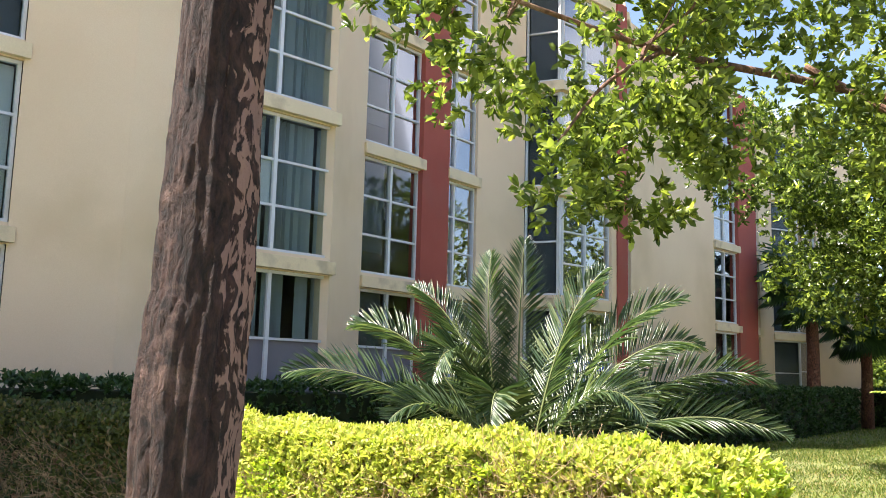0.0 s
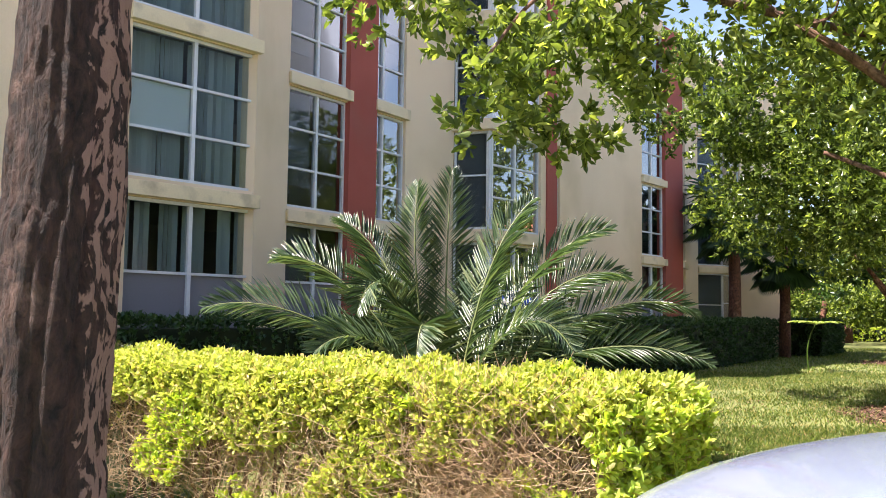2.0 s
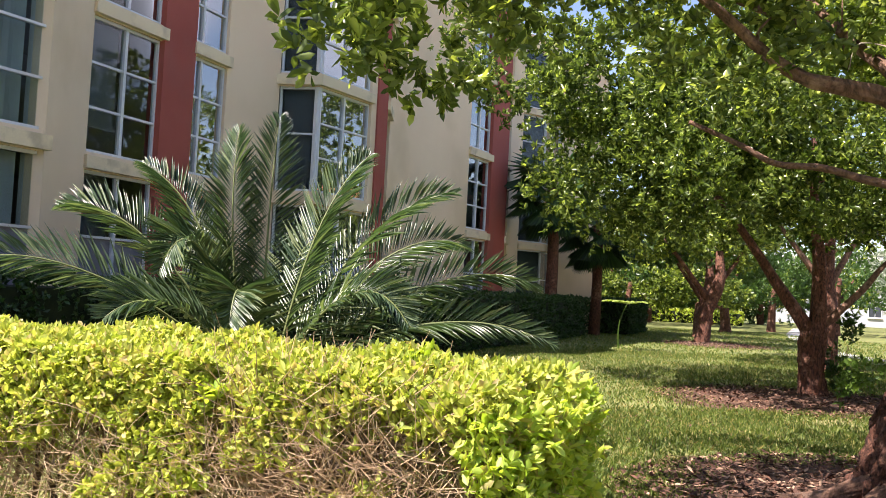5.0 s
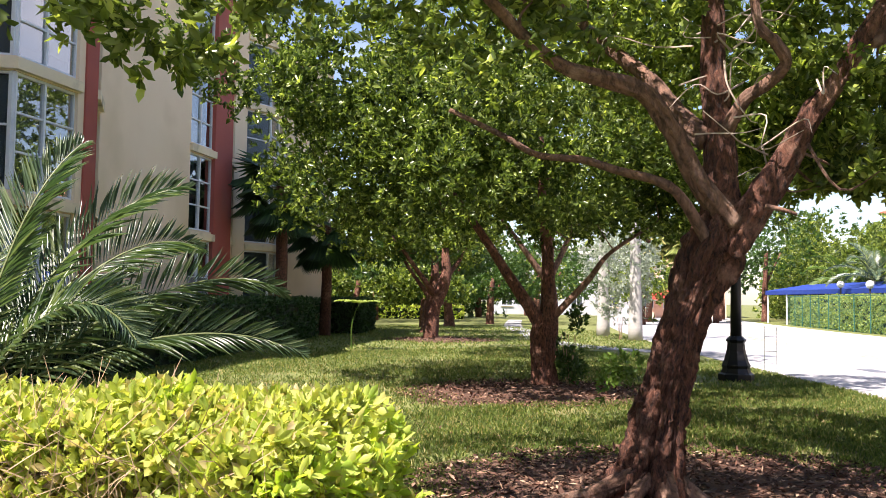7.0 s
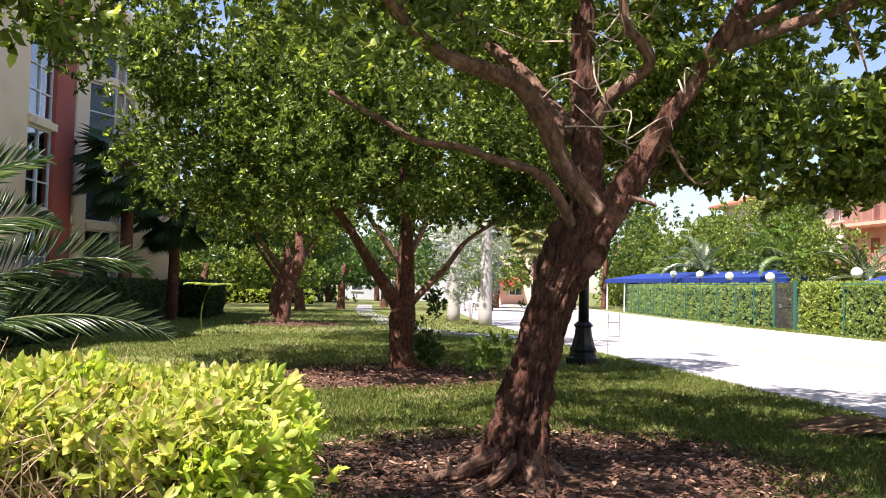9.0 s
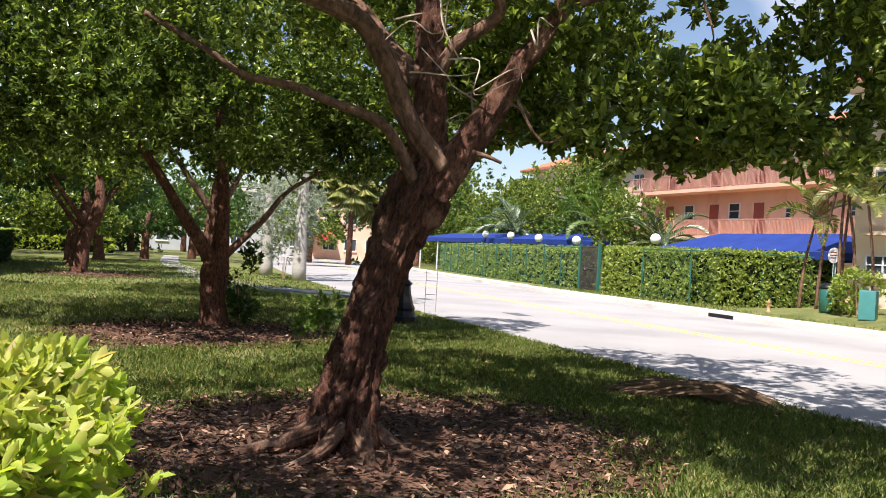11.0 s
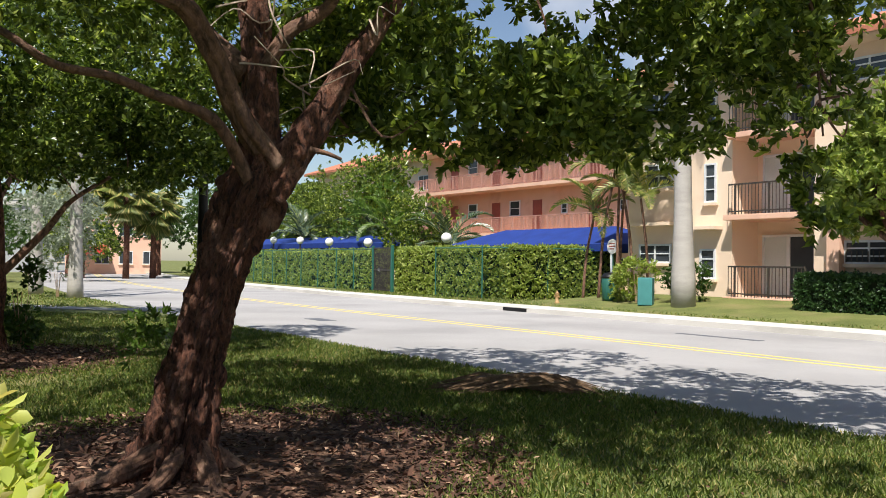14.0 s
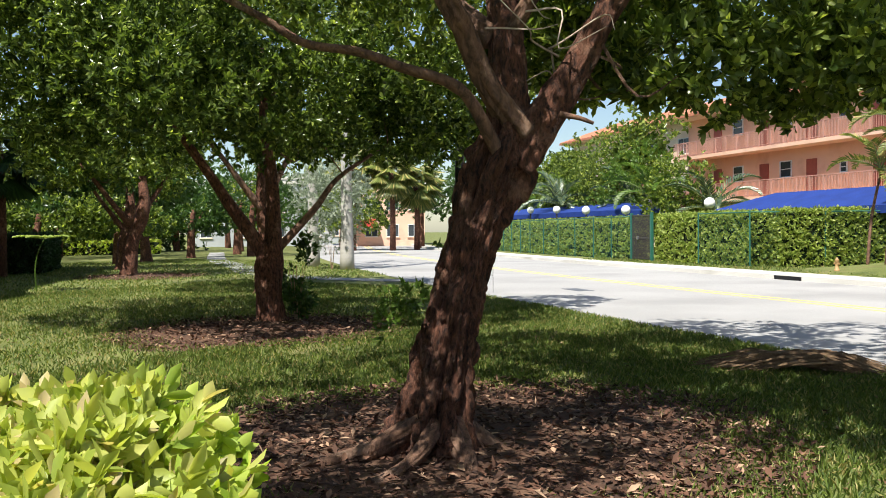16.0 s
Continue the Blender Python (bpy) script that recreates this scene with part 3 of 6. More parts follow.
for i in range(len(FAC) - 1):
    (p, kind), (q, _) = FAC[i], FAC[i + 1]
    m, L = seg_pose(p, q)
    bm = bmesh.new()
    if kind in ("wall", "pier"):
        if kind == "wall":
            sbox(bm, m, -0.01, L + 0.01, -0.28, 0, -0.1, ROOF_Z)
            part("wall", bm, M_CREAM, apartment)
        else:
            sbox(bm, m, -0.01, L - 0.01, -0.3, 0.05, -0.1, ROOF_Z - 0.2, 0.015)
            part("pier", bm, M_RED, apartment, "brick-red painted pier")
        continue
    bm.free()
    for za, zb in [(-0.1, STOREYS[0][0])] + [(a[1], b[0]) for a, b in zip(STOREYS, STOREYS[1:])] + [(STOREYS[-1][1], ROOF_Z)]:
        bm = bmesh.new()
        sbox(bm, m, 0, L, -0.28, -0.02, za, zb)
        part("spandrel", bm, M_CREAM, apartment)
    for si, (za, zb) in enumerate(STOREYS):
        make_window(m, L, za, zb, kind, si)
        bm = bmesh.new()
        sbox(bm, m, -0.05, L + 0.07, -0.02, 0.10, zb + 0.02, zb + 0.26, 0.012)
        part("ledge", bm, M_LEDGE, apartment, "weather-stained cream ledge")
# floors, partitions and roof
front = [Vector((*p, 0)) for p, k in FAC[:25]]
back = Vector((-0.77, 0.64, 0)) * 4.0
for si, z in enumerate([0.3, 3.5, 6.25, 9.0]):
    bm = bmesh.new()
    vs = [(bm.verts.new(p + back * 0.08 + Vector((0, 0, z))), bm.verts.new(p + back + Vector((0, 0, z)))) for p in front]
    for a, b in zip(vs, vs[1:]):
        bm.faces.new((a[0], b[0], b[1], a[1]))
    part("floor_slab", bm, M_ROOM, apartment)
bm = bmesh.new()
vs = [(bm.verts.new(p + back), bm.verts.new(p + back + Vector((0, 0, ROOF_Z - 0.1)))) for p in front]
for a, b in zip(vs, vs[1:]):
    bm.faces.new((a[0], b[0], b[1], a[1]))
part("partition", bm, M_ROOM, apartment)
bm = bmesh.new()
f = bm.faces.new([bm.verts.new((p[0], p[1], ROOF_Z - 0.35)) for p, k in FAC[:-1]])
bmesh.ops.triangulate(bm, faces=[f])
part("roof", bm, M_CONC, apartment)


# ---- trees ----
def limb(bm, pts, r0, r1, segs=9, wob=0.12, seed=0.0, power=0.8, n=6, flute=0.0):
    P = smooth_path(pts, n * 3 if flute > 0.06 else n)
    tube(bm, P, taper(r0, r1, len(P), power), segs, True, wob, seed, flute if r0 > 0.06 else 0.0)
    return P


def tree(name, label, base, trunk, limbs, blobs, count, leaf=(0.11, 0.042), per=8, trunk_mat=None, leaf_mat=None, twigs=160, segs=20, wob=0.22, group="", full=False, flute=0.0, gap=-0.04):
    """trunk: points with radii; limbs: (points, r0, r1); blobs: ellipsoids of foliage; all from the base."""
    B = Vector(base)
    t = thing(name, label, "tree", base, group)
    bm = bmesh.new()
    P = smooth_path([B + Vector(p[:3]) for p in trunk], 40 if flute > 0.1 else 10)
    R = np.interp(np.linspace(0, len(trunk) - 1, len(P)), range(len(trunk)), [p[3] for p in trunk])
    tube(bm, P, list(R), segs, True, wob, B.x, flute)
    part("trunk", bm, trunk_mat or M_BARK, t, "", True)
    ends = []
    for k, (pts, r0, r1) in enumerate(limbs):
        bm = bmesh.new()
        ends += limb(bm, [B + Vector(p) for p in pts], r0, r1, (32 if flute > 0.1 else 12) if r0 > 0.06 else 8, 0.22, B.x + k, flute=flute * 0.6)
        part("limb", bm, M_LIMB if r0 < 0.12 else (trunk_mat or M_BARK), t, "", True)
    blobs = [(B.x + b[0], B.y + b[1], b[2], b[3], b[4], b[5]) for b in blobs]
    pos, d = blob_points(blobs, count, 0.55, gap)
    out = d * 0.7 + np.array([0, 0, 0.45]) + rng.normal(size=d.shape) * 0.35
    leaf_part("crown", whorls(pos, out, per, leaf[0], leaf[1], full=full), leaf_mat or M_LEAF, t)
    if twigs:
        bm = bmesh.new()
        E = np.array([list(e) for e in ends])
        for p in pos[rng.choice(len(pos), min(twigs, len(pos)), replace=False)]:
            j = np.argmin(((E - p) ** 2).sum(1))
            a, b = Vector(E[j]), Vector(p)
            if (a - b).length > 0.75:
                continue
            mid = (a + b) / 2 + Vector(rng.normal(size=3)) * 0.12 + Vector((0, 0, -0.08))
            P = smooth_path([a, mid, b], 4)
            tube(bm, P, taper(0.016, 0.004, len(P)), 4, False)
        part("twig", bm, M_LIMB, t, "", False, "stuff")
    return t


def vr(az):
    """The directions across and along a bearing."""
    a = radians(az)
    return Vector((math.cos(a), -math.sin(a), 0)), Vector((math.sin(a), math.cos(a), 0))


def rv(az, rows):
    r, v = vr(az)
    return [tuple(r * p[0] + v * p[1] + Vector((0, 0, p[2]))) for p in rows]


T1 = (5.57, 7.06, 0)
tree("shade_tree", "leaning shade tree with fluted red-brown trunk", T1,
     [(*a, b) for a, b in zip(rv(48, [(-0.12, 0, -0.1), (-0.08, 0, 0.14), (-0.02, 0, 0.5), (0.065, 0, 0.9), (0.145, 0, 1.25), (0.25, 0, 1.6), (0.39, 0, 2.0), (0.47, 0.02, 2.25)]), [0.48, 0.34, 0.25, 0.205, 0.19, 0.195, 0.235, 0.17])],
     [(rv(48, [(0.56, -0.05, 2.2), (0.3, -0.15, 2.52), (0.13, -0.25, 2.86), (-0.09, -0.4, 3.15), (-0.35, -0.55, 3.23), (-0.65, -0.8, 3.28), (-0.9, -1.0, 3.45), (-1.2, -1.3, 3.74), (-1.9, -1.6, 4.3)]), 0.105, 0.03),
      (rv(48, [(0.41, -0.15, 1.98), (0.19, -0.3, 2.35), (0.03, -0.4, 2.48), (-0.28, -0.5, 2.56), (-0.53, -0.6, 2.63), (-0.85, -0.7, 2.66), (-1.1, -0.75, 2.8), (-1.5, -0.8, 3.0)]), 0.05, 0.018),
      (rv(48, [(0.44, 0.05, 1.9), (0.47, 0.1, 2.43), (0.47, 0.15, 2.99), (0.43, 0.2, 3.47), (0.43, 0.2, 3.95), (0.39, 0.25, 4.54), (0.33, 0.3, 5.68)]), 0.165, 0.06),
      (rv(48, [(0.4, 0.15, 2.88), (0.17, 0.4, 3.15), (-0.08, 0.7, 3.53), (-0.51, 1.0, 3.96), (-1.05, 1.4, 4.61)]), 0.1, 0.04),
      (rv(48, [(0.5, 0.1, 2.9), (0.65, 0, 3.16), (0.81, -0.1, 3.26), (0.93, -0.2, 3.39), (0.84, -0.3, 3.53), (0.72, -0.3, 3.71), (0.67, -0.3, 4.3)]), 0.065, 0.03),
      (rv(48, [(0.5, 0, 1.98), (0.81, 0, 2.46), (0.99, -0.05, 2.75), (1.1, -0.1, 2.97), (1.26, -0.1, 3.2), (1.42, -0.15, 3.46), (1.61, -0.2, 3.77), (2.2, -0.2, 4.8)]), 0.15, 0.05),
      (rv(48, [(0.79, -0.15, 2.32), (0.9, -0.2, 2.29), (1.0, -0.22, 2.25)]), 0.022, 0.012),
      (rv(48, [(1.5, -0.1, 3.6), (2.4, 0.2, 4.1), (3.4, 0.4, 4.25)]), 0.06, 0.02),
      ([(-0.7, 0.5, 3.9), (-2.4, 0.2, 4.1), (-3.9, -0.6, 4.05), (-5.2, -1.2, 4.2)], 0.05, 0.015),
      ([(-3.9, -0.6, 4.05), (-4.4, -1.0, 3.65), (-4.8, -1.3, 3.1)], 0.02, 0.008),
      ([(0.9, -1.1, 3.5), (1.5, -2.4, 3.9), (1.8, -3.8, 4.1), (2.1, -5.1, 4.4)], 0.06, 0.02),
      ([(1.8, -3.8, 4.1), (2.6, -4.0, 3.6), (2.8, -4.1, 2.6)], 0.03, 0.008),
      (rv(48, [(-0.12, -0.1, 0.3), (-0.5, -0.2, 0.12), (-0.95, -0.3, 0.03), (-1.4, -0.25, -0.06)]), 0.09, 0.025),
      (rv(48, [(-0.05, -0.15, 0.25), (-0.25, -0.5, 0.1), (-0.6, -0.8, 0.0), (-0.9, -1.1, -0.08)]), 0.07, 0.02),
      (rv(48, [(0.05, -0.15, 0.25), (0.12, -0.5, 0.06), (0.1, -0.95, -0.08)]), 0.1, 0.03),
      (rv(48, [(0.12, 0.0, 0.22), (0.42, -0.1, 0.04), (0.8, -0.2, -0.08)]), 0.09, 0.025)],
     [(0.28, 0.19, 6.11, 4.14, 3.95, 1.6), (-2.44, 0.56, 4.42, 1.97, 1.79, 1.03), (0.94, 2.35, 4.42, 2.44, 1.88, 1.03), (-0.56, -1.69, 5.55, 2.26, 1.88, 0.85), (-4.61, -0.85, 4.14, 1.6, 1.41, 0.85), (-4.79, -1.32, 3.01, 0.52, 0.47, 0.47), (-3.95, -0.19, 3.38, 0.85, 0.75, 0.66),
      (-5.64, -1.13, 4.32, 0.75, 0.75, 0.47), (1.22, 0.28, 4.32, 1.41, 1.41, 0.94), (1.88, -0.94, 4.04, 1.5, 1.41, 1.03), (2.26, -2.16, 4.04, 1.5, 1.41, 1.03), (2.44, -3.48, 3.95, 1.5, 1.41, 1.03), (2.07, -4.89, 4.23, 1.41, 1.41, 1.03), (3.76, 0.75, 4.32, 1.6, 1.6, 1.13),
      (4.14, -3.38, 4.42, 1.5, 1.5, 1.13), (2.82, 2.26, 4.23, 1.5, 1.41, 1.13), (2.44, -4.7, 5.55, 1.88, 1.88, 0.94), (4.32, 0.19, 5.92, 1.69, 2.07, 0.94), (-1.03, -0.47, 3.76, 0.66, 0.66, 0.42), (-1.79, -0.19, 3.57, 0.85, 0.85, 0.47), (1.6, -2.07, 2.82, 0.75, 0.75, 0.42),
      (2.26, -2.82, 2.73, 0.75, 0.75, 0.47), (1.03, -0.85, 3.48, 0.56, 0.56, 0.42), (1.22, -1.22, 2.68, 0.66, 0.56, 0.39), (1.97, -2.26, 2.87, 0.75, 0.75, 0.47), (1.6, -0.56, 3.2, 0.89, 0.85, 0.61),
      (2.07, -1.6, 3.1, 0.89, 0.85, 0.61), (2.44, -2.63, 3.1, 0.85, 0.85, 0.56), (2.54, 0.28, 3.29, 0.94, 0.94, 0.66), (3.38, -0.56, 3.38, 0.94, 0.94, 0.75), (1.88, 0.0, 2.91, 0.75, 0.75, 0.47), (2.35, 0.56, 3.1, 0.85, 0.85, 0.56), (1.69, 0.85, 3.1, 0.75, 0.75, 0.56),
      (3.01, 1.13, 3.2, 0.94, 0.94, 0.66), (0.47, -2.82, 5.36, 2.07, 1.88, 0.85), (-0.94, -3.76, 5.45, 1.69, 1.5, 0.75), (1.1, -1.0, 2.75, 0.6, 0.55, 0.35), (1.75, -1.2, 2.65, 0.65, 0.6, 0.4), (2.3, -1.7, 2.7, 0.65, 0.6, 0.4), (2.5, -4.0, 2.6, 0.5, 0.5, 0.4),
      (2.8, -4.1, 2.15, 0.35, 0.35, 0.4), (3.0, -4.4, 4.0, 0.9, 0.9, 0.7), (3.1, -4.9, 4.5, 0.9, 0.9, 0.6), (2.9, -3.9, 3.4, 0.8, 0.8, 0.6), (2.9, -4.3, 3.0, 0.7, 0.7, 0.5), (3.0, -3.2, 4.0, 0.9, 0.9, 0.7), (4.6, 0.7, 6.4, 1.7, 1.7, 0.8), (3.9, -0.5, 6.2, 1.5, 1.5, 0.7), (5.4, -0.9, 6.4, 1.5, 1.5, 0.8), (3.3, -2.6, 6.4, 1.6, 1.6, 0.8), (2.4, 3.3, 5.5, 1.3, 1.3, 0.7), (-3.0, 2.0, 5.7, 1.4, 1.4, 0.6), (-3.4, -0.4, 5.6, 1.8, 1.8, 0.8)],
     35000, (0.104, 0.04), 9, twigs=220, segs=120, wob=0.2, full=True, flute=0.19, gap=-0.02)
dead = thing("dead_twig_tangle", "bare pale dead twigs caught in the fork", "twigs", (5.9, 6.75, 2.9))
bm = bmesh.new()
for k in range(22):
    p = Vector((5.9, 6.75, 0)) + Vector((rng.normal() * 0.22, rng.normal() * 0.22, rng.uniform(2.6, 4.0)))
    d = Vector((rng.normal(), rng.normal(), rng.normal() * 0.5)).normalized() * rng.uniform(0.3, 0.8)
    P = smooth_path([p, p + d * 0.35 + Vector(rng.normal(size=3)) * 0.07, p + d * 0.7 + Vector(rng.normal(size=3)) * 0.09, p + d + Vector((0, 0, rng.uniform(-0.2, 0.15)))], 4)
    tube(bm, P, taper(0.009, 0.003, len(P)), 4, False)
part("twig", bm, M_DEADWOOD, dead, "", False, "stuff")
T2 = (10.8, 14.6, 0)
tree("shade_tree", "low-forking shade tree on a mulch ring", T2,
     [(*a, b) for a, b in zip(rv(36, [(0.0, 0, -0.1), (0, 0, 0.1), (-0.02, 0, 0.5), (-0.03, 0, 1.0), (-0.02, 0, 1.35)]), [0.36, 0.28, 0.22, 0.23, 0.2])],
     [(rv(36, [(-0.1, 0, 1.2), (-0.55, -0.1, 1.85), (-1.15, -0.2, 2.75), (-1.7, -0.3, 3.5)]), 0.14, 0.05),
      (rv(36, [(0.05, 0, 1.2), (0.05, 0.1, 2.3), (-0.05, 0.2, 3.4), (-0.1, 0.2, 4.6)]), 0.16, 0.06),
      (rv(36, [(0.1, 0, 1.25), (0.75, 0, 1.95), (1.15, 0.1, 2.45), (1.8, 0.2, 2.9)]), 0.075, 0.03)],
     [(0, 0, 5.2, 3.6, 3.6, 2.1), (-2.2, 0.6, 3.9, 2.0, 2.0, 1.3), (2.0, 1.0, 3.9, 2.1, 2.0, 1.2), (-2.8, -1.0, 3.6, 1.4, 1.4, 0.9), (0.6, -2.4, 4.2, 2.0, 1.6, 1.1), (-3.2, 2.0, 4.0, 1.7, 1.7, 1.6), (-4.4, 3.5, 6.3, 1.7, 1.7, 1.4), (0, 3.0, 4.0, 2.2, 2.0, 1.4), (2.5, -1.0, 4.0, 1.6, 1.6, 1.1), (1.8, -1.6, 3.6, 1.5, 1.4, 1.0), (3.2, -1.8, 3.9, 1.5, 1.5, 1.1), (3.4, 0.4, 3.6, 1.4, 1.4, 0.9), (0.2, 0.2, 3.4, 1.6, 1.6, 0.8), (-1.2, -1.8, 3.4, 1.2, 1.2, 0.8), (0.5, 3.6, 5.8, 2.8, 2.4, 1.8), (-1.0, 5.0, 4.6, 2.2, 2.0, 1.3), (-2.4, -0.3, 4.8, 1.9, 1.9, 1.1), (-3.1, 1.7, 5.9, 1.5, 1.5, 1.1), (-4.0, 1.2, 5.2, 1.2, 1.2, 0.9), (3.4, -1.7, 6.4, 1.4, 1.4, 0.8)],
     29000, (0.118, 0.044), 9, twigs=200, flute=0.07, segs=36, full=True, leaf_mat=M_LEAFBR)
# added tree, trunk hidden by the one before; its crown darkens the window reflections
tree("shade_tree", "added tree hidden behind the low-forking tree", (16.2, 20.8, 0),
     [(0, 0, -0.1, 0.36), (0, 0, 0.3, 0.24), (0.05, 0, 1.2, 0.2), (0.0, 0.1, 2.4, 0.18), (0, 0, 3.6, 0.12)],
     [([(0, 0, 2.0), (-1.0, 0.4, 3.4), (-2.0, 0.6, 4.6)], 0.1, 0.04), ([(0, 0, 2.2), (1.0, 0.3, 3.4), (2.0, 0.4, 4.6)], 0.1, 0.04)],
     [(0, 0, 6.2, 4.0, 4.0, 2.4), (-2.0, 1.6, 5.0, 2.4, 2.4, 1.4), (2.0, 1.2, 4.8, 2.2, 2.2, 1.3), (0.0, 4.0, 6.8, 3.5, 3.0, 2.4), (0.0, 1.0, 8.2, 3.2, 3.5, 1.8)], 6500, (0.2, 0.08), 8, twigs=60, group="lawn trees", leaf_mat=M_LEAFBR)
far_crown = [(0, 0, 5.2, 3.4, 3.4, 2.1), (-2.0, 0.6, 4.2, 1.9, 1.9, 1.2), (2.0, 1.0, 3.9, 1.9, 1.9, 1.1)]
for k, (x, y, h, lean) in enumerate([(19.5, 31.8, 1.0, 0.5), (23.0, 37.5, 1.0, 0.3), (30.0, 46.0, 1.0, -0.3), (35, 56, 1.1, 0.2), (44.0, 68.0, 1.2, 0.0)]):
    tree("shade_tree", "dark-trunked shade tree in a row on the lawn", (x, y, 0),
         [(0, 0, -0.1, 0.42), (0.02, 0, 0.3, 0.3), (lean * 0.4, 0, 1.3, 0.26), (lean, -lean * 0.5, 2.4, 0.22), (lean * 1.3, 0, 3.6, 0.14)],
         [([(lean * 0.6, 0, 1.6), (lean * 0.6 - 0.9, 0.2, 2.8), (-1.6, 0.3, 4.0)], 0.14, 0.05), ([(lean, 0, 2.2), (lean + 1.0, 0.2, 3.2), (lean + 1.8, 0.3, 4.2)], 0.12, 0.04)],
         far_crown, 2600, (0.24, 0.10), 8, twigs=40, segs=14, leaf_mat=M_LEAFDK if k else M_LEAF, group="lawn trees")


def foliage_shell(pos, d, leaf):
    return whorls(pos, d + rng.normal(size=d.shape) * 0.5, 6, leaf[0], leaf[1], 1.1, 0.5)


# ---- trunk close by ----
TL = (-0.58, 2.25, 0)
t = thing("old_tree", "dark rough-barked tree trunk beside the hedge", "tree", TL)
bm = bmesh.new()
tp = [(0.02, 0, -0.1, 0.2), (0.03, 0, 0.3, 0.15), (0.045, 0, 0.9, 0.125), (0.047, 0, 1.17, 0.122), (0.047, 0, 1.3, 0.121), (0.055, 0, 1.55, 0.128), (0.064, 0, 1.74, 0.127), (0.072, 0, 1.8, 0.122), (0.075, 0, 2.1, 0.12), (0.08, 0, 2.35, 0.115), (0.13, 0, 3.4, 0.115), (0.25, 0.1, 5.6, 0.1)]
P = smooth_path([Vector(TL) + Vector(p[:3]) for p in tp], 24)
tube(bm, P, list(np.interp(np.linspace(0, len(tp) - 1, len(P)), range(len(tp)), [p[3] for p in tp])), 120, True, 0.08, 3.0, 0.045)
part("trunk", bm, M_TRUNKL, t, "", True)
pos, d = blob_points([(TL[0] + 0.2, TL[1] + 0.4, 6.9, 2.2, 2.0, 1.3)], 500)
leaf_part("crown", whorls(pos, d + np.array([0, 0, 0.4]), 8, 0.14, 0.05), M_LEAFDK, t)

# ---- golden hedge ----
HB = [Vector(p) for p in ((-6.5, 10.2, 0), (-3.7, 9.3, 0), (-1.5, 7.7, 0), (0.38, 6.25, 0), (1.75, 4.82, 0))]
HF = [Vector(p) for p in ((-6.5, 9.0, 0), (-3.6, 8.15, 0), (-1.5, 6.6, 0), (0.08, 5.3, 0), (1.21, 4.215, 0))]


def along(P, t):
    x = t * (len(P) - 1)
    i = min(int(x), len(P) - 2)
    return P[i].lerp(P[i + 1], x - i)


hedge = thing("golden_hedge", "clipped golden-leaved hedge with bare twiggy flanks", "hedge", (0.3, 6.2, 0))
cpos, cout, mats = [], [], []
while len(cpos) < 24000:
    t, s, z = rng.uniform(0, 1) ** 0.7, rng.uniform(0, 1), rng.uniform(0, 1)
    face = rng.uniform()
    bump = 0.09 * noise.noise(Vector((t * 22, s * 3, 0.3)))
    if face < 0.42:
        if s < 0.7 and rng.uniform() < 0.85 * math.exp(-((t - 0.86) / 0.06) ** 2) * (0.6 + 0.8 * noise.noise(Vector((t * 40, s * 4, 7)))):
            continue
        p = along(HF, t).lerp(along(HB, t), s) + Vector((0, 0, 1.27 + bump - rng.exponential(0.06) - 0.12 * (2 * s - 1) ** 4))
        o = Vector((0, 0, 1))
    elif face < 0.86:
        zz = 0.42 + 0.82 * z if t > 0.47 else 0.1 + 1.14 * z
        hole = noise.noise(Vector((t * 15, zz * 2.4, 4.0))) + 0.5 * noise.noise(Vector((t * 48, zz * 8, 1.0)))
        bare = math.exp(-((t - 0.89) / 0.05) ** 2) * min(1.0, max(0.0, (1.12 - zz) / 0.25))
        if t > 0.47 and hole < -0.05 + 0.3 * (0.85 - zz) or rng.uniform() > 0.58 + 0.6 * (zz - 0.4) or rng.uniform() < 0.9 * bare:
            continue
        if t <= 0.47 and (zz < 0.45 + 0.3 * noise.noise(Vector((t * 30, 2, 1))) or rng.uniform() < 0.45):
            continue
        p = along(HF, t).lerp(along(HB, t), rng.exponential(0.09)) + Vector((0, 0, zz))
        o = Vector((0.35, -0.8, 0.4))
    elif face < 0.92:
        p = along(HB, t) + Vector((0, 0, 0.4 + 0.85 * z))
        o = Vector((0.4, 0.9, 0.2))
    else:
        zz = 0.3 + 0.86 * z
        p = HF[-1].lerp(HB[-1], s) + Vector((0.08 * math.sin(s * 3.1), 0, zz)) + Vector(rng.normal(size=3)) * 0.05
        o = Vector((0.85, -0.3, 0.3))
    cpos.append(p)
    cout.append(o)
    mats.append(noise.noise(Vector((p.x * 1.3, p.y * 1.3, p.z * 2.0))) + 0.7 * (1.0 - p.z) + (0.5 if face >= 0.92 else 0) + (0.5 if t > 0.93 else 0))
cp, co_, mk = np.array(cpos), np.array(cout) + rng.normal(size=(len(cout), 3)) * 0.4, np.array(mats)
# left end: greener leaves, with the shade there darkened into their colour
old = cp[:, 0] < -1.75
leaf_part("shaded_foliage", whorls(cp[old], co_[old], 6, 0.056, 0.026, 1.0, 0.5, True), M_SHADELEAF, hedge, "dull green leaves, darkened for the shade")
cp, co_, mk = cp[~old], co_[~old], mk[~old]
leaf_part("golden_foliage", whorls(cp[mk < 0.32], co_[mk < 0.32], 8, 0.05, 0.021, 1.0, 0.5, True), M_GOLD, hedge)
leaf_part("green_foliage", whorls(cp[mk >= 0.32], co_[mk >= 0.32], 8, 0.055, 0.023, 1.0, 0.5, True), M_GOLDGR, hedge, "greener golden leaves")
bm = bmesh.new()
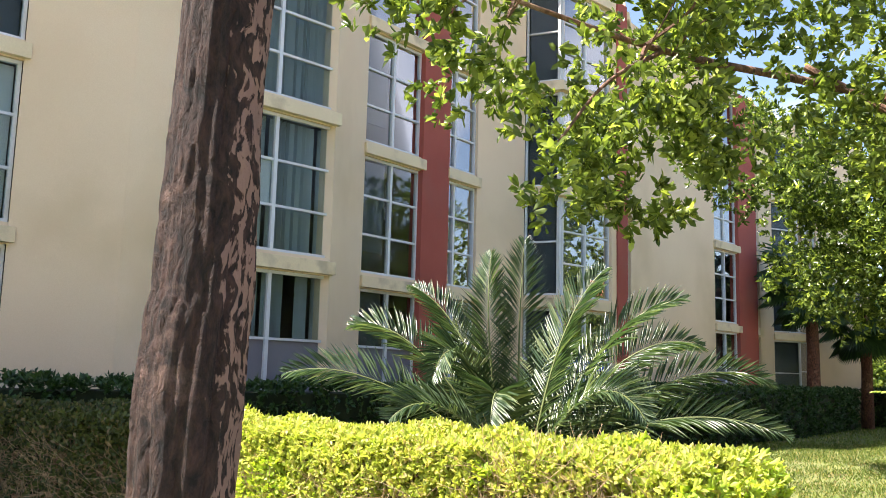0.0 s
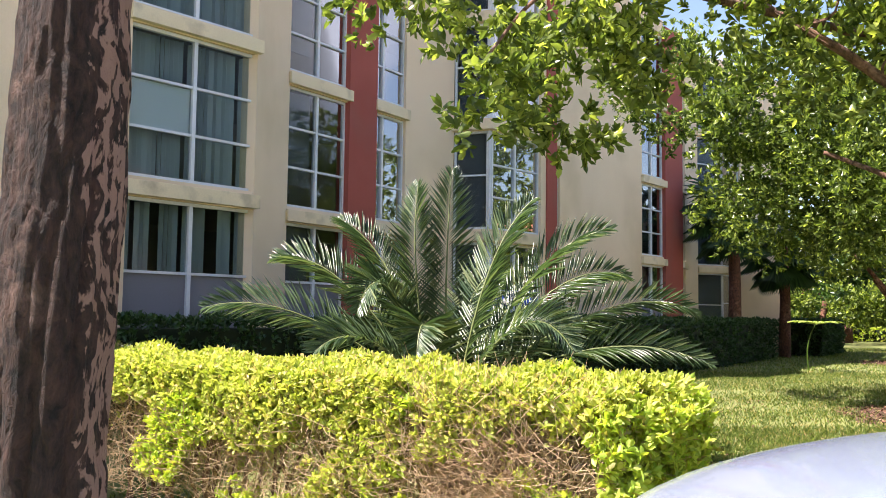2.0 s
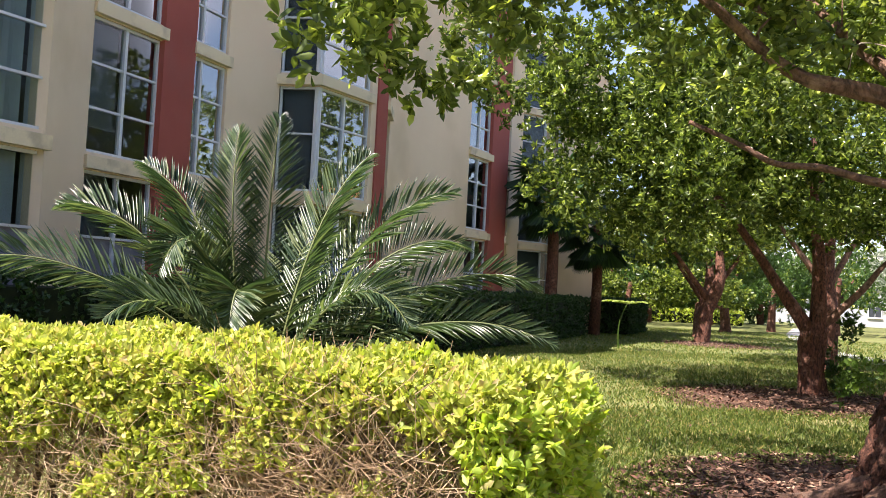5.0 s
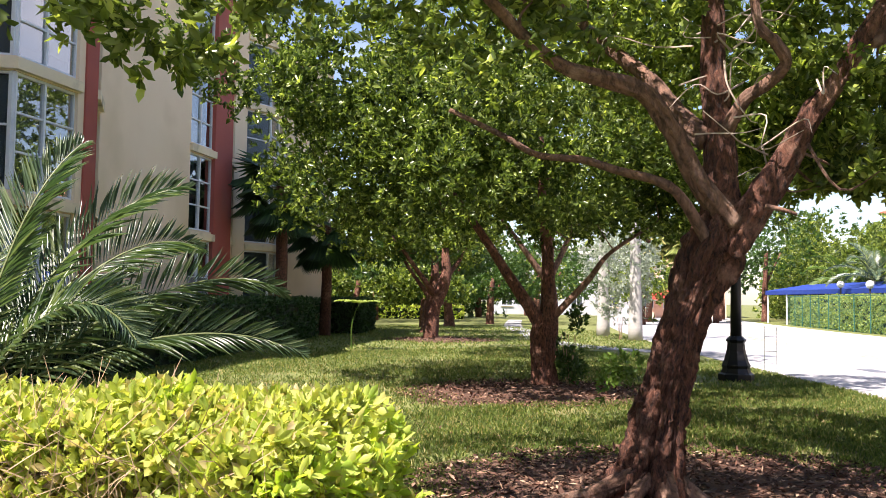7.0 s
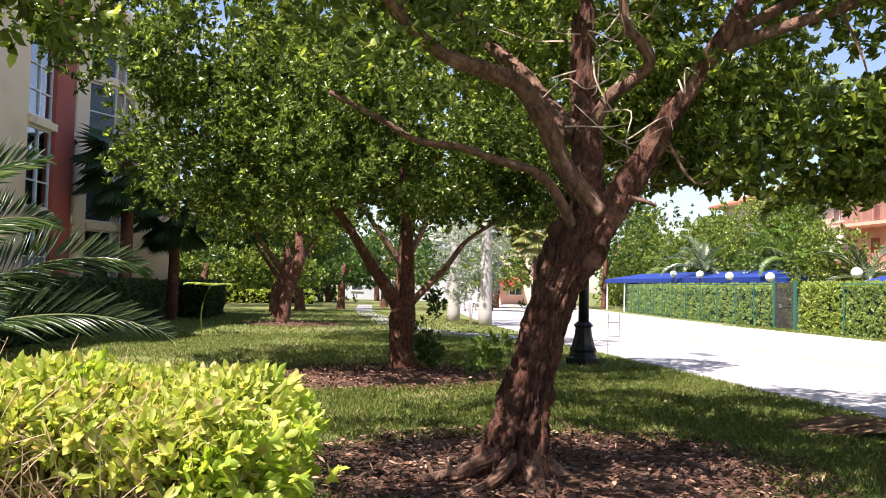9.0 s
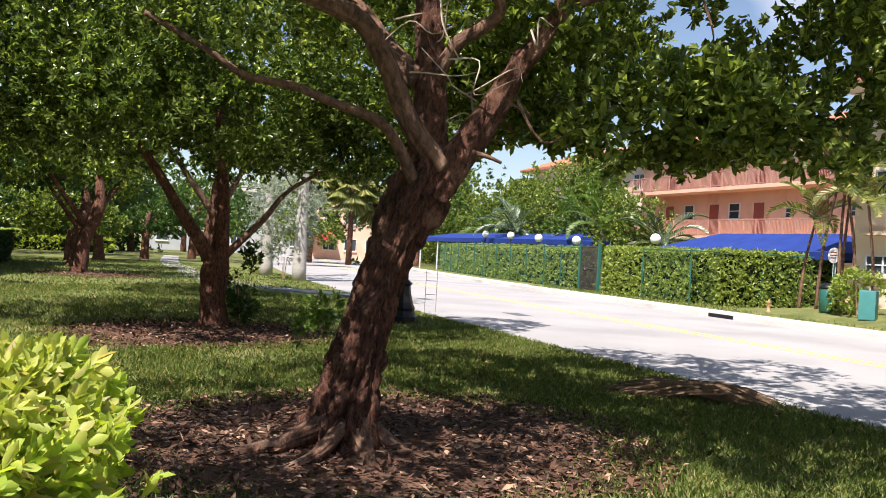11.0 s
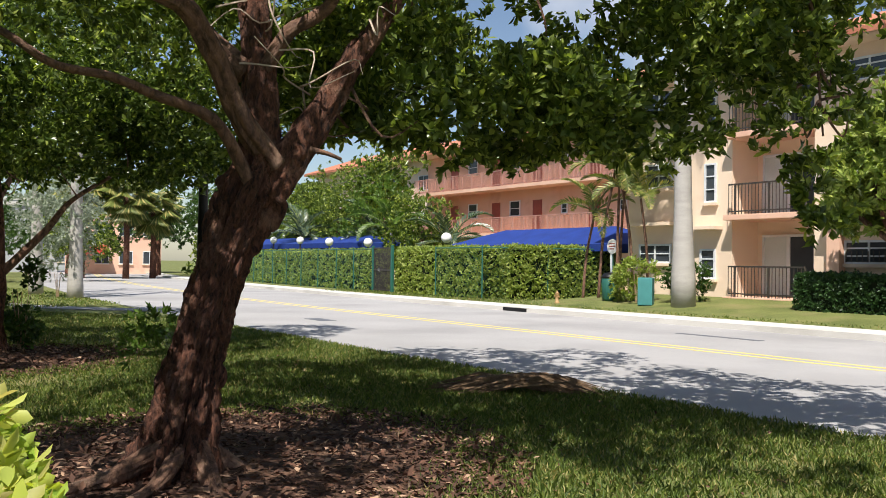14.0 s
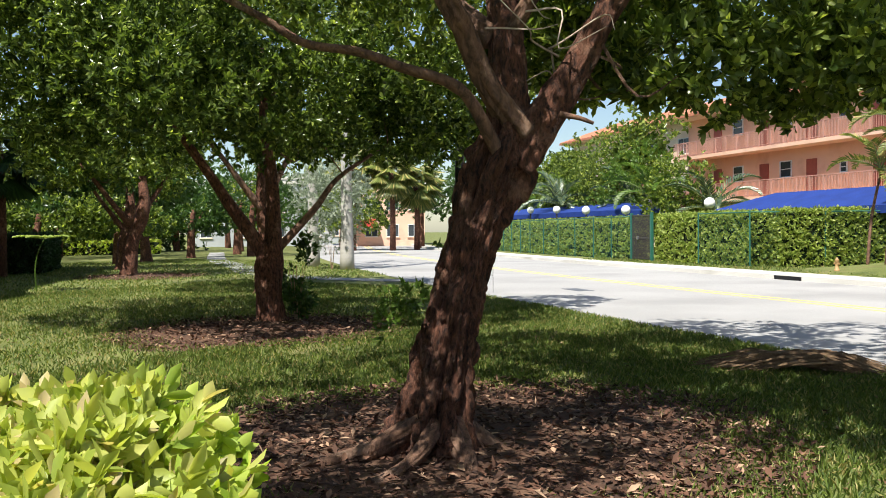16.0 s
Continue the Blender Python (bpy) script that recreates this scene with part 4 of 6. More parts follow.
for k in range(12500):
    t, s = rng.uniform(0, 1) ** 0.7 if k % 4 < 3 else min(0.97, rng.normal(0.88, 0.05)), rng.uniform(0.02, 0.95) ** 1.8
    p = along(HF, t).lerp(along(HB, t), s) + Vector((0, 0, rng.uniform(0.35, 0.95 if k % 4 < 3 else 1.16)))
    d = Vector((rng.normal() * 0.6, rng.normal() * 0.5 - 0.15, rng.uniform(-0.1, 1.0))).normalized() * rng.uniform(0.1, 0.3)
    tube(bm, [p, p + d * 0.5 + Vector(rng.normal(size=3)) * 0.012, p + d], [0.0022, 0.0017, 0.0008], 3, False)
part("twig", bm, M_TWIG, hedge, "dry brown twigs", False, "stuff")
bm = bmesh.new()
for k in range(34):
    t = (k + rng.uniform(0.2, 0.8)) / 34
    p = along(HF, t).lerp(along(HB, t), rng.uniform(0.3, 0.7))
    for j in range(3):
        tube(bm, [p + Vector((rng.normal() * 0.05, rng.normal() * 0.05, -0.05)), p + Vector((rng.normal() * 0.08, rng.normal() * 0.08, 0.45)), p + Vector((rng.uniform(-0.2, 0.2), rng.uniform(-0.2, 0.2), 1.0))], [0.02, 0.013, 0.005], 5, False)
part("stem", bm, M_LIMB, hedge, "woody hedge stems", False, "stuff")


# ---- date palm ----
def frond_line(base, az, rise, length, droop):
    """The midrib of a frond that leaves at a bearing and rise and droops on the way."""
    a = radians(az)
    h = Vector((math.sin(a), math.cos(a), 0))
    pts, p, ang = [], Vector(base), radians(rise)
    for i in range(15):
        pts.append(p.copy())
        p = p + (h * math.cos(ang) + Vector((0, 0, math.sin(ang)))) * (length / 14)
        ang -= radians(droop) / 14 * (0.35 + 1.3 * i / 14)
    return pts


def frond_arch(base, over, tip):
    """The midrib of a frond that arches from its base by way of a point above to its tip."""
    b, c, e = Vector(base), Vector(over), Vector(tip)
    return [b * (1 - t) ** 2 + c * 2 * t * (1 - t) + e * t * t for t in (i / 14 for i in range(15))]


def frond_data(pts, width=0.42, n=46, roll=0.0, lift=0.3, planes=False):
    """The leaflets along a frond's midrib."""
    pos, ax, nr, ln = [], [], [], []
    for k in range(n):
        t = 0.12 + 0.88 * (k + 0.5) / n
        x = t * 14
        i = min(int(x), 13)
        q = pts[i].lerp(pts[i + 1], x - i)
        tan = (pts[i + 1] - pts[i]).normalized()
        side = tan.cross(Vector((0, 0, 1))).normalized()
        side = Matrix.Rotation(radians(roll), 3, tan) @ side
        up = side.cross(tan)
        prof = math.sin(math.pi * min(1, 0.18 + 0.80 * t)) ** 0.6
        for s in (-1, 1):
            ph = rng.choice((0.0, 0.0, 0.3)) + rng.uniform(-0.06, 0.06) if planes else 0.0
            fwd = 0.42 + 0.55 * t if planes else 0.5 + 0.5 * t
            d = (side * s * math.cos(ph) + up * math.sin(ph)) * (0.9 - 0.35 * t) + tan * fwd + up * lift + Vector(rng.normal(size=3)) * (0.03 if planes else 0.05)
            pos.append(q)
            ax.append(d)
            nr.append(up + side * s * -0.6)
            ln.append(width * prof * rng.uniform(0.9, 1.08))
    return np.array(pos), np.array(ax), np.array(nr), np.array(ln)


def add_frond(parent, pts, width, n, mat, lw=0.028, stem=0.022, roll=0.0, lift=0.3, planes=False):
    p, a, nn, ln = frond_data(pts, width, n, roll, lift, planes)
    fr = leaf_part("frond", [leaf_data(p, a, nn, ln, lw, 0.25, 0.10)], mat, parent)
    bm = bmesh.new()
    tube(bm, pts, taper(stem, 0.004, len(pts)), 5, False)
    part("rachis", bm, M_RACHIS, fr)
    return fr


PB = (0.95, 10.2, 0)
palm = thing("date_palm", "low spreading date palm with grey-green feather fronds", "palm", PB)
bm = bmesh.new()
lathe(bm, Matrix.Translation(PB), [(0.30, -0.1), (0.34, 0.2), (0.32, 0.5), (0.2, 0.75)], 14)
part("trunk", bm, M_DRYFROND, palm, "stubby trunk of old leaf bases")
# each frond: where its arch reaches over, and its tip, from the foot of the palm
FR = [((0.0, 0.2, 2.2), (0.1, 0.5, 3.25)), ((-0.42, 0.1, 2.1), (-0.3, 0.3, 3.05)), ((0.4, -0.1, 2.35), (0.94, -0.1, 2.85)), ((0.95, -0.2, 2.45), (1.72, -0.5, 2.5)),
      ((1.3, 0.3, 2.35), (2.2, 0.5, 2.05)), ((1.9, -0.2, 2.12), (2.72, -0.3, 1.62)), ((1.7, -0.5, 1.6), (2.65, -0.9, 1.1)), ((-0.55, 0.5, 2.4), (-1.2, 0.8, 2.68)),
      ((-1.2, 0.3, 2.4), (-1.9, 0.4, 2.18)), ((-1.6, -0.4, 1.9), (-2.48, -0.6, 1.62)), ((-0.7, -0.5, 2.5), (-0.95, -1.0, 1.6)), ((-0.3, -0.8, 1.95), (-0.38, -1.4, 1.2)),
      ((0.8, -0.7, 2.0), (1.15, -1.2, 1.25)), ((-0.9, -0.6, 1.66), (-1.35, -1.0, 1.2)), ((0.3, 0.8, 2.2), (0.9, 1.6, 2.1)),
      ((-0.5, 0.9, 2.1), (-1.1, 1.7, 1.9)), ((1.3, 0.7, 1.9), (2.1, 1.3, 1.3))]
for over, tip in FR:
    d = Vector((tip[0], tip[1], 0)).normalized()
    add_frond(palm, frond_arch(Vector(PB) + d * 0.15 + Vector((0, 0, 0.65)), Vector(PB) + Vector(over), Vector(PB) + Vector(tip)), 0.5, 66, M_DATE, 0.027, 0.017, 40 * d.x + rng.uniform(-8, 8), 0.16, True)


# ---- clipped dark hedges along the building ----
def clipped_hedge(name, label, path, width, height, count, mat, leaf, group="", z0=0.0):
    """A clipped hedge: near-black core, leaves all over its sides and top."""
    P = [Vector((*p, 0)) for p in path]
    c = sum(P, Vector()) / len(P)
    h = thing(name, label, "hedge", (c.x, c.y, z0), group)
    # near-black filler boxes put the shade between the leaves into colour
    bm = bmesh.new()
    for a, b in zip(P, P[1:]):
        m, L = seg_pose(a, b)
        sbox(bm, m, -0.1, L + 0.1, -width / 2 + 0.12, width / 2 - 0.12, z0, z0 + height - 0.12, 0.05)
    part("shade_core", bm, M_DKCORE, h)
    cum = [0.0]
    for a, b in zip(P, P[1:]):
        cum.append(cum[-1] + (b - a).length)
    n = count
    s = rng.uniform(-0.15, cum[-1] + 0.15, n)
    f = rng.uniform(0, 1, n)
    w1 = height / (2 * height + width)
    pos, out = [], []
    for k in range(n):
        i = max(0, min(len(P) - 2, int(np.searchsorted(cum, s[k]) - 1)))
        d = (P[i + 1] - P[i]).normalized()
        nr = Vector((d.y, -d.x, 0))
        q = P[i] + d * (s[k] - cum[i])
        if f[k] < 2 * w1:
            sg = 1 if f[k] < w1 * 1.0 else -1
            zz = rng.uniform(0.03, height)
            pos.append(q + nr * sg * (width / 2 - 0.02 + 0.06 * noise.noise(Vector((s[k] * 1.5, zz * 2, 1)))) + Vector((0, 0, z0 + zz)))
            out.append(nr * sg + Vector((0, 0, 0.4)))
        else:
            pos.append(q + nr * rng.uniform(-width / 2, width / 2) + Vector((0, 0, z0 + height + 0.08 * noise.noise(Vector((s[k] * 1.2, 3, 1))))))
            out.append(Vector((0, 0, 1)))
    for e, d in ((P[0], (P[0] - P[1]).normalized()), (P[-1], (P[-1] - P[-2]).normalized())):
        nr = Vector((d.y, -d.x, 0))
        for k in range(int(count * width / (cum[-1] * 2 + width))):
            pos.append(e + d * 0.14 + nr * rng.uniform(-width / 2, width / 2) + Vector((0, 0, z0 + rng.uniform(0.02, height))))
            out.append(d + Vector((0, 0, 0.3)))
    pos, out = np.array(pos), np.array(out)
    leaf_part("foliage", whorls(pos + rng.normal(size=pos.shape) * 0.03, out + rng.normal(size=out.shape) * 0.4, 6, leaf[0], leaf[1], 1.1, 0.5), mat, h)
    return h


clipped_hedge("clipped_hedge", "dark green shaded hedge along the building", [(-9, 9.2), (-4.6, 12.2), (-1.0, 15.0), (2.6, 18.9)], 1.2, 1.45, 5200, M_DKHEDGE, (0.10, 0.05), "building hedges")
clipped_hedge("clipped_hedge", "dark green shaded hedge along the building", [(3.0, 19.4), (6.5, 23.5), (10.5, 28.6), (15.5, 35.3)], 1.5, 1.5, 4200, M_DKHEDGE, (0.13, 0.06), "building hedges")
clipped_hedge("clipped_hedge", "dark rounded hedge block past the building corner", [(18.5, 37.5), (22.0, 42.5)], 1.8, 1.5, 1200, M_DKHEDGE, (0.16, 0.08), "building hedges")

# ---- street lamp ----
lamp = thing("street_lamp", "black cast-iron street lamp with fluted bell base", "street lamp", (15.66, 14.28, 0))
LM = Matrix.Translation((15.66, 14.28, 0))
bm = bmesh.new()
lathe(bm, LM, [(0.36, -0.05), (0.36, 0.14), (0.31, 0.17), (0.27, 0.26), (0.29, 0.32), (0.24, 0.42), (0.19, 0.62), (0.17, 0.78), (0.21, 0.84), (0.13, 0.92)], 8)
part("bell_base", bm, M_BLACK, lamp)
bm = bmesh.new()
lathe(bm, LM, [(0.115, 0.9), (0.105, 2.0), (0.085, 3.4), (0.07, 3.8)], 12)
part("post", bm, M_BLACK, lamp, "", True)
bm = bmesh.new()
lathe(bm, LM, [(0.07, 3.75), (0.16, 3.85), (0.2, 4.05), (0.16, 4.25), (0.05, 4.32)], 14)
part("globe", bm, M_WHITE, lamp, "frosted white globe", True)

# ---- parked car ----
car = thing("parked_car", "silver-blue hatchback car parked by the hedge", "car", (1.42, 0.6, 0))


def car_shell(bm, prof, zlow, crown):
    """Rings along the car: (y, top height, half width), the top falling away to the sides."""
    ys = np.linspace(prof[0][0], prof[-1][0], 40)
    zs = np.interp(ys, [p[0] for p in prof], [p[1] for p in prof])
    ws = np.interp(ys, [p[0] for p in prof], [p[2] for p in prof])
    for _ in range(2):
        zs[1:-1] = (zs[:-2] + 2 * zs[1:-1] + zs[2:]) / 4
    rings = []
    for y, zt, hw in zip(ys, zs, ws):
        ring = [(-hw * 1.04, zlow), (-hw * 1.06, zlow + (zt - crown - zlow) * 0.5)]
        for k in range(21):
            f = -1 + 2 * k / 20
            ring.append((hw * f, zt - crown * (0.8 * f * f + 0.2 * f ** 8)))
        ring += [(hw * 1.06, zlow + (zt - crown - zlow) * 0.5), (hw * 1.04, zlow)]
        rings.append([bm.verts.new((1.42 + x, y, z)) for x, z in ring])
    for a, b in zip(rings, rings[1:]):
        for k in range(len(a) - 1):
            bm.faces.new((a[k], b[k], b[k + 1], a[k + 1]))
    bm.faces.new(rings[0])
    bm.faces.new(list(reversed(rings[-1])))


bm = bmesh.new()
car_shell(bm, [(-1.55, 0.62, 0.74), (-1.35, 0.84, 0.82), (-0.9, 0.94, 0.84), (2.5, 1.0, 0.84), (2.66, 0.94, 0.82), (2.72, 0.6, 0.8)], 0.28, 0.06)
part("body", bm, M_CAR, car, "", True)
bm = bmesh.new()
car_shell(bm, [(-0.6, 0.95, 0.74), (0.0, 1.25, 0.76), (0.4, 1.375, 0.77), (0.9, 1.413, 0.78), (1.5, 1.413, 0.78), (2.0, 1.376, 0.77), (2.3, 1.325, 0.75), (2.5, 1.2, 0.74), (2.64, 0.95, 0.74)], 0.93, 0.17)
part("roof", bm, M_CAR, car, "", True)
for sx in (-1, 1):
    bm = bmesh.new()
    box(bm, Matrix.Translation((1.42 + sx * 0.815, 1.1, 0.99)), 0.02, 1.9, 0.17)
    part("side_glass", bm, M_CARGLASS, car)
for sx in (-1, 1):
    for y in (-0.75, 1.85):
        bm = bmesh.new()
        lathe(bm, Matrix.Translation((1.42 + sx * 0.74 - 0.1, y, 0.31)) @ pose(0, 0, 0, 0, 90, 0), [(0.2, 0), (0.31, 0.02), (0.31, 0.18), (0.2, 0.2)], 18)
        w = part("wheel", bm, M_RUBBER, car, "", True)
        bm = bmesh.new()
        lathe(bm, Matrix.Translation((1.42 + sx * 0.74 - 0.11, y, 0.31)) @ pose(0, 0, 0, 0, 90, 0), [(0.05, 0), (0.19, 0.01), (0.19, 0.21), (0.05, 0.22)], 12)
        part("rim", bm, M_CHROME, w)
    bm = bmesh.new()
    box(bm, Matrix.Translation((1.42 + sx * 0.68, 2.68, 0.62)), 0.2, 0.12, 0.22, 0.02)
    part("tail_light", bm, M_LENS, car)


# ---- across the street: peach block ----
def street_pose(u, n, z=0.0):
    """x runs along the street towards the far end, y towards the viewer's side of it."""
    du = 0.5
    a, b = rp(u - du, n), rp(u + du, n)
    d = (b - a).normalized()
    o = rp(u, n, z)
    return Matrix(((d.x, -d.y, 0, o.x), (d.y, d.x, 0, o.y), (0, 0, 1, o.z), (0, 0, 0, 1)))


def flat_pose(n, z=0.1):
    o = RN * n
    return Matrix(((RU.x, -RU.y, 0, o.x), (RU.y, RU.x, 0, o.y), (0, 0, 1, z), (0, 0, 0, 1)))


def far_window(parent, m, x, z, w, h, bars=1, rows=1, hood=False, grille=False):
    t = 0.06
    bm = bmesh.new()
    sbox(bm, m, x - w / 2 + t, x + w / 2 - t, 0.003, 0.02, z + t, z + h - t)
    win = part("window", bm, M_DARKWIN, parent)
    bars_at = [(x - w / 2, x - w / 2 + t, 0.07, z, z + h), (x + w / 2 - t, x + w / 2, 0.07, z, z + h), (x - w / 2 + t, x + w / 2 - t, 0.07, z, z + t), (x - w / 2 + t, x + w / 2 - t, 0.07, z + h - t, z + h)]
    for k in range(1, bars):
        xm = x - w / 2 + w * k / bars
        bars_at.append((xm - 0.025, xm + 0.025, 0.06, z + t, z + h - t))
    for k in range(1, rows):
        zm = z + h * k / rows
        bars_at.append((x - w / 2 + t, x + w / 2 - t, 0.055, zm - 0.02, zm + 0.02))
    for a, b, y, c, d in bars_at:
        bm = bmesh.new()
        sbox(bm, m, a, b, 0.003 if y > 0.056 else 0.022, y, c, d)
        part("frame_bar", bm, M_ALU, win)
    bm = bmesh.new()
    sbox(bm, m, x - w / 2 - 0.06, x + w / 2 + 0.06, 0.002, 0.14, z - 0.1, z, 0.01)
    part("sill", bm, M_PEACH, win)
    if hood:
        bm = bmesh.new()
        sbox(bm, m, x - w / 2 - 0.25, x + w / 2 + 0.25, 0.002, 0.42, z + h + 0.62, z + h + 0.74, 0.015)
        part("hood", bm, M_PEACH, win)
    if grille:
        bm = bmesh.new()
        for k in range(9):
            xa = x - w / 2 + w * (k + 0.5) / 9
            sbox(bm, m, xa - 0.012, xa + 0.012, 0.075, 0.095, z + 0.05, z + h * 0.55)
        part("grille", bm, M_RAIL, win)


def railing(parent, m, x0, x1, y, z, h, mat, gap=0.12, name="railing"):
    bm = bmesh.new()
    sbox(bm, m, x0, x1, y - 0.025, y + 0.025, z + h - 0.05, z + h)
    sbox(bm, m, x0, x1, y - 0.02, y + 0.02, z + 0.08, z + 0.12)
    rail = part(name, bm, mat, parent)
    bm = bmesh.new()
    n = int((x1 - x0) / gap)
    for k in range(n + 1):
        xa = x0 + (x1 - x0) * k / n
        r = 0.025 if k % 10 == 0 else 0.009
        sbox(bm, m, xa - r, xa + r, y - r, y + r, z, z + h - 0.05)
    part("baluster", bm, mat, rail, "", False, "stuff")


block = thing("apartment_building", "peach stucco apartment block with balconies and tiled eaves", "apartment building", tuple(rp(10, 26, 0.1)))
BM = flat_pose(22.2, 0.45)
for x0, x1, y in ((21.4, 25.9, 0), (18.5, 21.4, -1.3), (-45, 18.5, 0)):
    bm = bmesh.new()
    sbox(bm, BM, x0, x1, -10, y, -0.5, 7.35)
    part("wall", bm, M_PEACH, block)
for x in (17.72, 15.85):
    bm = bmesh.new()
    sbox(bm, BM, x - 0.2, x + 0.2, 0.0, 0.3, -0.4, 2.3, 0.02)
    part("column", bm, M_PINK, block, "salmon-pink column")
bm = bmesh.new()
sbox(bm, BM, 15.5, 18.1, 0.0, 0.42, 2.304, 2.5, 0.02)
part("lintel", bm, M_PINK, block, "salmon-pink lintel")
for z in (-0.05, 2.52, 5.09):
    bm = bmesh.new()
    sbox(bm, BM, 18.45, 21.4, -1.3, 0.45, z, z + 0.17, 0.02)
    part("balcony_slab", bm, M_PINK, block, "salmon-pink balcony slab")
    railing(block, BM, 18.55, 21.25, 0.36, z + 0.17, 0.97, M_RAIL)
    bm = bmesh.new()
    for a, b in ((19.25, 20.2), (20.2, 21.15)):
        sbox(bm, BM, a, a + 0.06, -1.298, -1.2, z + 0.19, z + 2.15)
        sbox(bm, BM, b - 0.06, b, -1.298, -1.2, z + 0.19, z + 2.15)
        sbox(bm, BM, a + 0.06, b - 0.06, -1.298, -1.21, z + 2.07, z + 2.15)
    dr = part("balcony_door", bm, M_ALU, block, "sliding glass balcony door")
    for a in (19.31, 20.26):
        bm = bmesh.new()
        sbox(bm, BM, a, a + 0.83, -1.295, -1.24, z + 0.19, z + 2.07)
        part("pane", bm, M_DARKWIN if a < 20 else M_BLIND, dr, "" if a < 20 else "pane with drawn pale blind")
far_window(block, BM, 22.32, 0.65, 0.62, 0.98, 1, 3, True)
for z in (3.14, 5.71):
    far_window(block, BM, 22.23, z, 0.48, 1.28, 1, 3)
far_window(block, BM, 24.6, 1.15, 1.46, 0.66, 2, 2, True)
for z in (3.73, 6.2):
    far_window(block, BM, 24.45, z, 1.24, 0.85, 2, 2)
for z in (1.18, 3.75, 6.3):
    for x in (16.8, 9.5, 5.0, 0.0, -6.0):
        far_window(block, BM, x, z, 1.46, 0.66, 2, 3, False, z < 2)
for z in (3.2, 5.75):
    far_window(block, BM, 14.37, z, 0.86, 1.22, 1, 2)
    bm = bmesh.new()
    sbox(bm, BM, 14.2, 14.76, 0.0, 0.4, z - 0.22, z + 0.16, 0.02)
    ac = part("air_conditioner", bm, M_ACBOX, block, "white window air conditioner")
    bm = bmesh.new()
    for k in range(6):
        sbox(bm, BM, 14.26, 14.7, 0.402, 0.412, z - 0.17 + k * 0.048, z - 0.145 + k * 0.048)
    part("grille", bm, M_RAIL, ac)


def tile_roof(parent, m, x0, x1, y0, y1, z, rise, over=0.9):
    bm = bmesh.new()
    sbox(bm, m, x0 - over, x1 + over, y0 - over, y1 + over, z, z + 0.18)
    part("soffit", bm, M_PEACH, parent)
    bm = bmesh.new()
    o = over + 0.08
    n = int((x1 - x0 + 2 * o) / 0.35)
    yc = (y0 + y1) / 2
    for s in (-1, 1):
        ye = y1 + o if s > 0 else y0 - o
        prev = None
        for k in range(2 * n + 1):
            x = x0 - o + (x1 - x0 + 2 * o) * k / (2 * n)
            up = 0.05 if k % 2 else 0.0
            row = [bm.verts.new(m @ Vector((x, ye, z + 0.02))), bm.verts.new(m @ Vector((x, ye, z + 0.2 + up))), bm.verts.new(m @ Vector((x, yc, z + 0.2 + rise + up)))]
            if prev:
                bm.faces.new((prev[0], row[0], row[1], prev[1]))
                bm.faces.new((prev[1], row[1], row[2], prev[2]))
            prev = row
    part("roof", bm, M_TILE, parent, "rows of terracotta roof tiles")


tile_roof(block, BM, -45, 25.9, -10, 0, 7.35, 2.0)

# ---- pink walk-up wing and cream end block ----
wing = thing("apartment_building", "pink walk-up wing with open galleries and maroon doors", "apartment building", tuple(rp(45, 33, 0.1)))
WM = flat_pose(34.9)
bm = bmesh.new()
sbox(bm, WM, 37.0, 58.5, -9, 0, 0, 9.0)
part("wall", bm, M_PINK, wing)
for z in (3.15, 6.14):
    bm = bmesh.new()
    sbox(bm, WM, 37.0, 58.5, 0, 1.3, z, z + 0.22, 0.015)
    part("gallery_slab", bm, M_PINK, wing)
    railing(wing, WM, 37.0, 58.5, 1.22, z + 0.22, 1.0, M_PINKRAIL, 0.11)
for z in (0.1, 3.37, 6.36):
    for x in (40.9, 45.98, 50.2, 55.0):
        bm = bmesh.new()
        sbox(bm, WM, x - 0.42, x + 0.42, 0.002, 0.06, z, z + 2.05, 0.008)
        d = part("door", bm, M_MAROON, wing, "maroon painted door")
        bm = bmesh.new()
        sbox(bm, WM, x + 0.3, x + 0.36, 0.06, 0.11, z + 0.95, z + 1.07)
        part("door_handle", bm, M_CHROME, d)
    for x in (48.2, 43.46, 52.8, 38.6):
        far_window(wing, WM, x, z + 1.1, 1.05 if x > 44 else 0.55, 1.0 if x > 44 else 0.62, 1, 2)
tile_roof(wing, WM, 37.0, 58.5, -9, 0.6, 9.0, 1.8, 0.9)
endb = thing("apartment_building", "cream end block behind the palms", "apartment building", tuple(rp(64, 36, 0.1)))
EM = flat_pose(36.5)
bm = bmesh.new()
sbox(bm, EM, 59.5, 80, -10, 0, 0, 9.4)
part("wall", bm, M_PEACH, endb)
for z in (1.2, 4.2, 7.0):
    for x in (61.5, 65.5, 70.5, 76):
        far_window(endb, EM, x, z, 1.5, 1.2, 2, 1)
    bm = bmesh.new()
    sbox(bm, EM, 67.5, 74, 0, 1.1, z - 1.1, z - 0.9)
    part("balcony_slab", bm, M_PEACH, endb)
    railing(endb, EM, 67.5, 74, 1.0, z - 0.9, 0.95, M_RAIL, 0.16)
tile_roof(endb, EM, 59.5, 80, -10, 0, 9.4, 2.0)

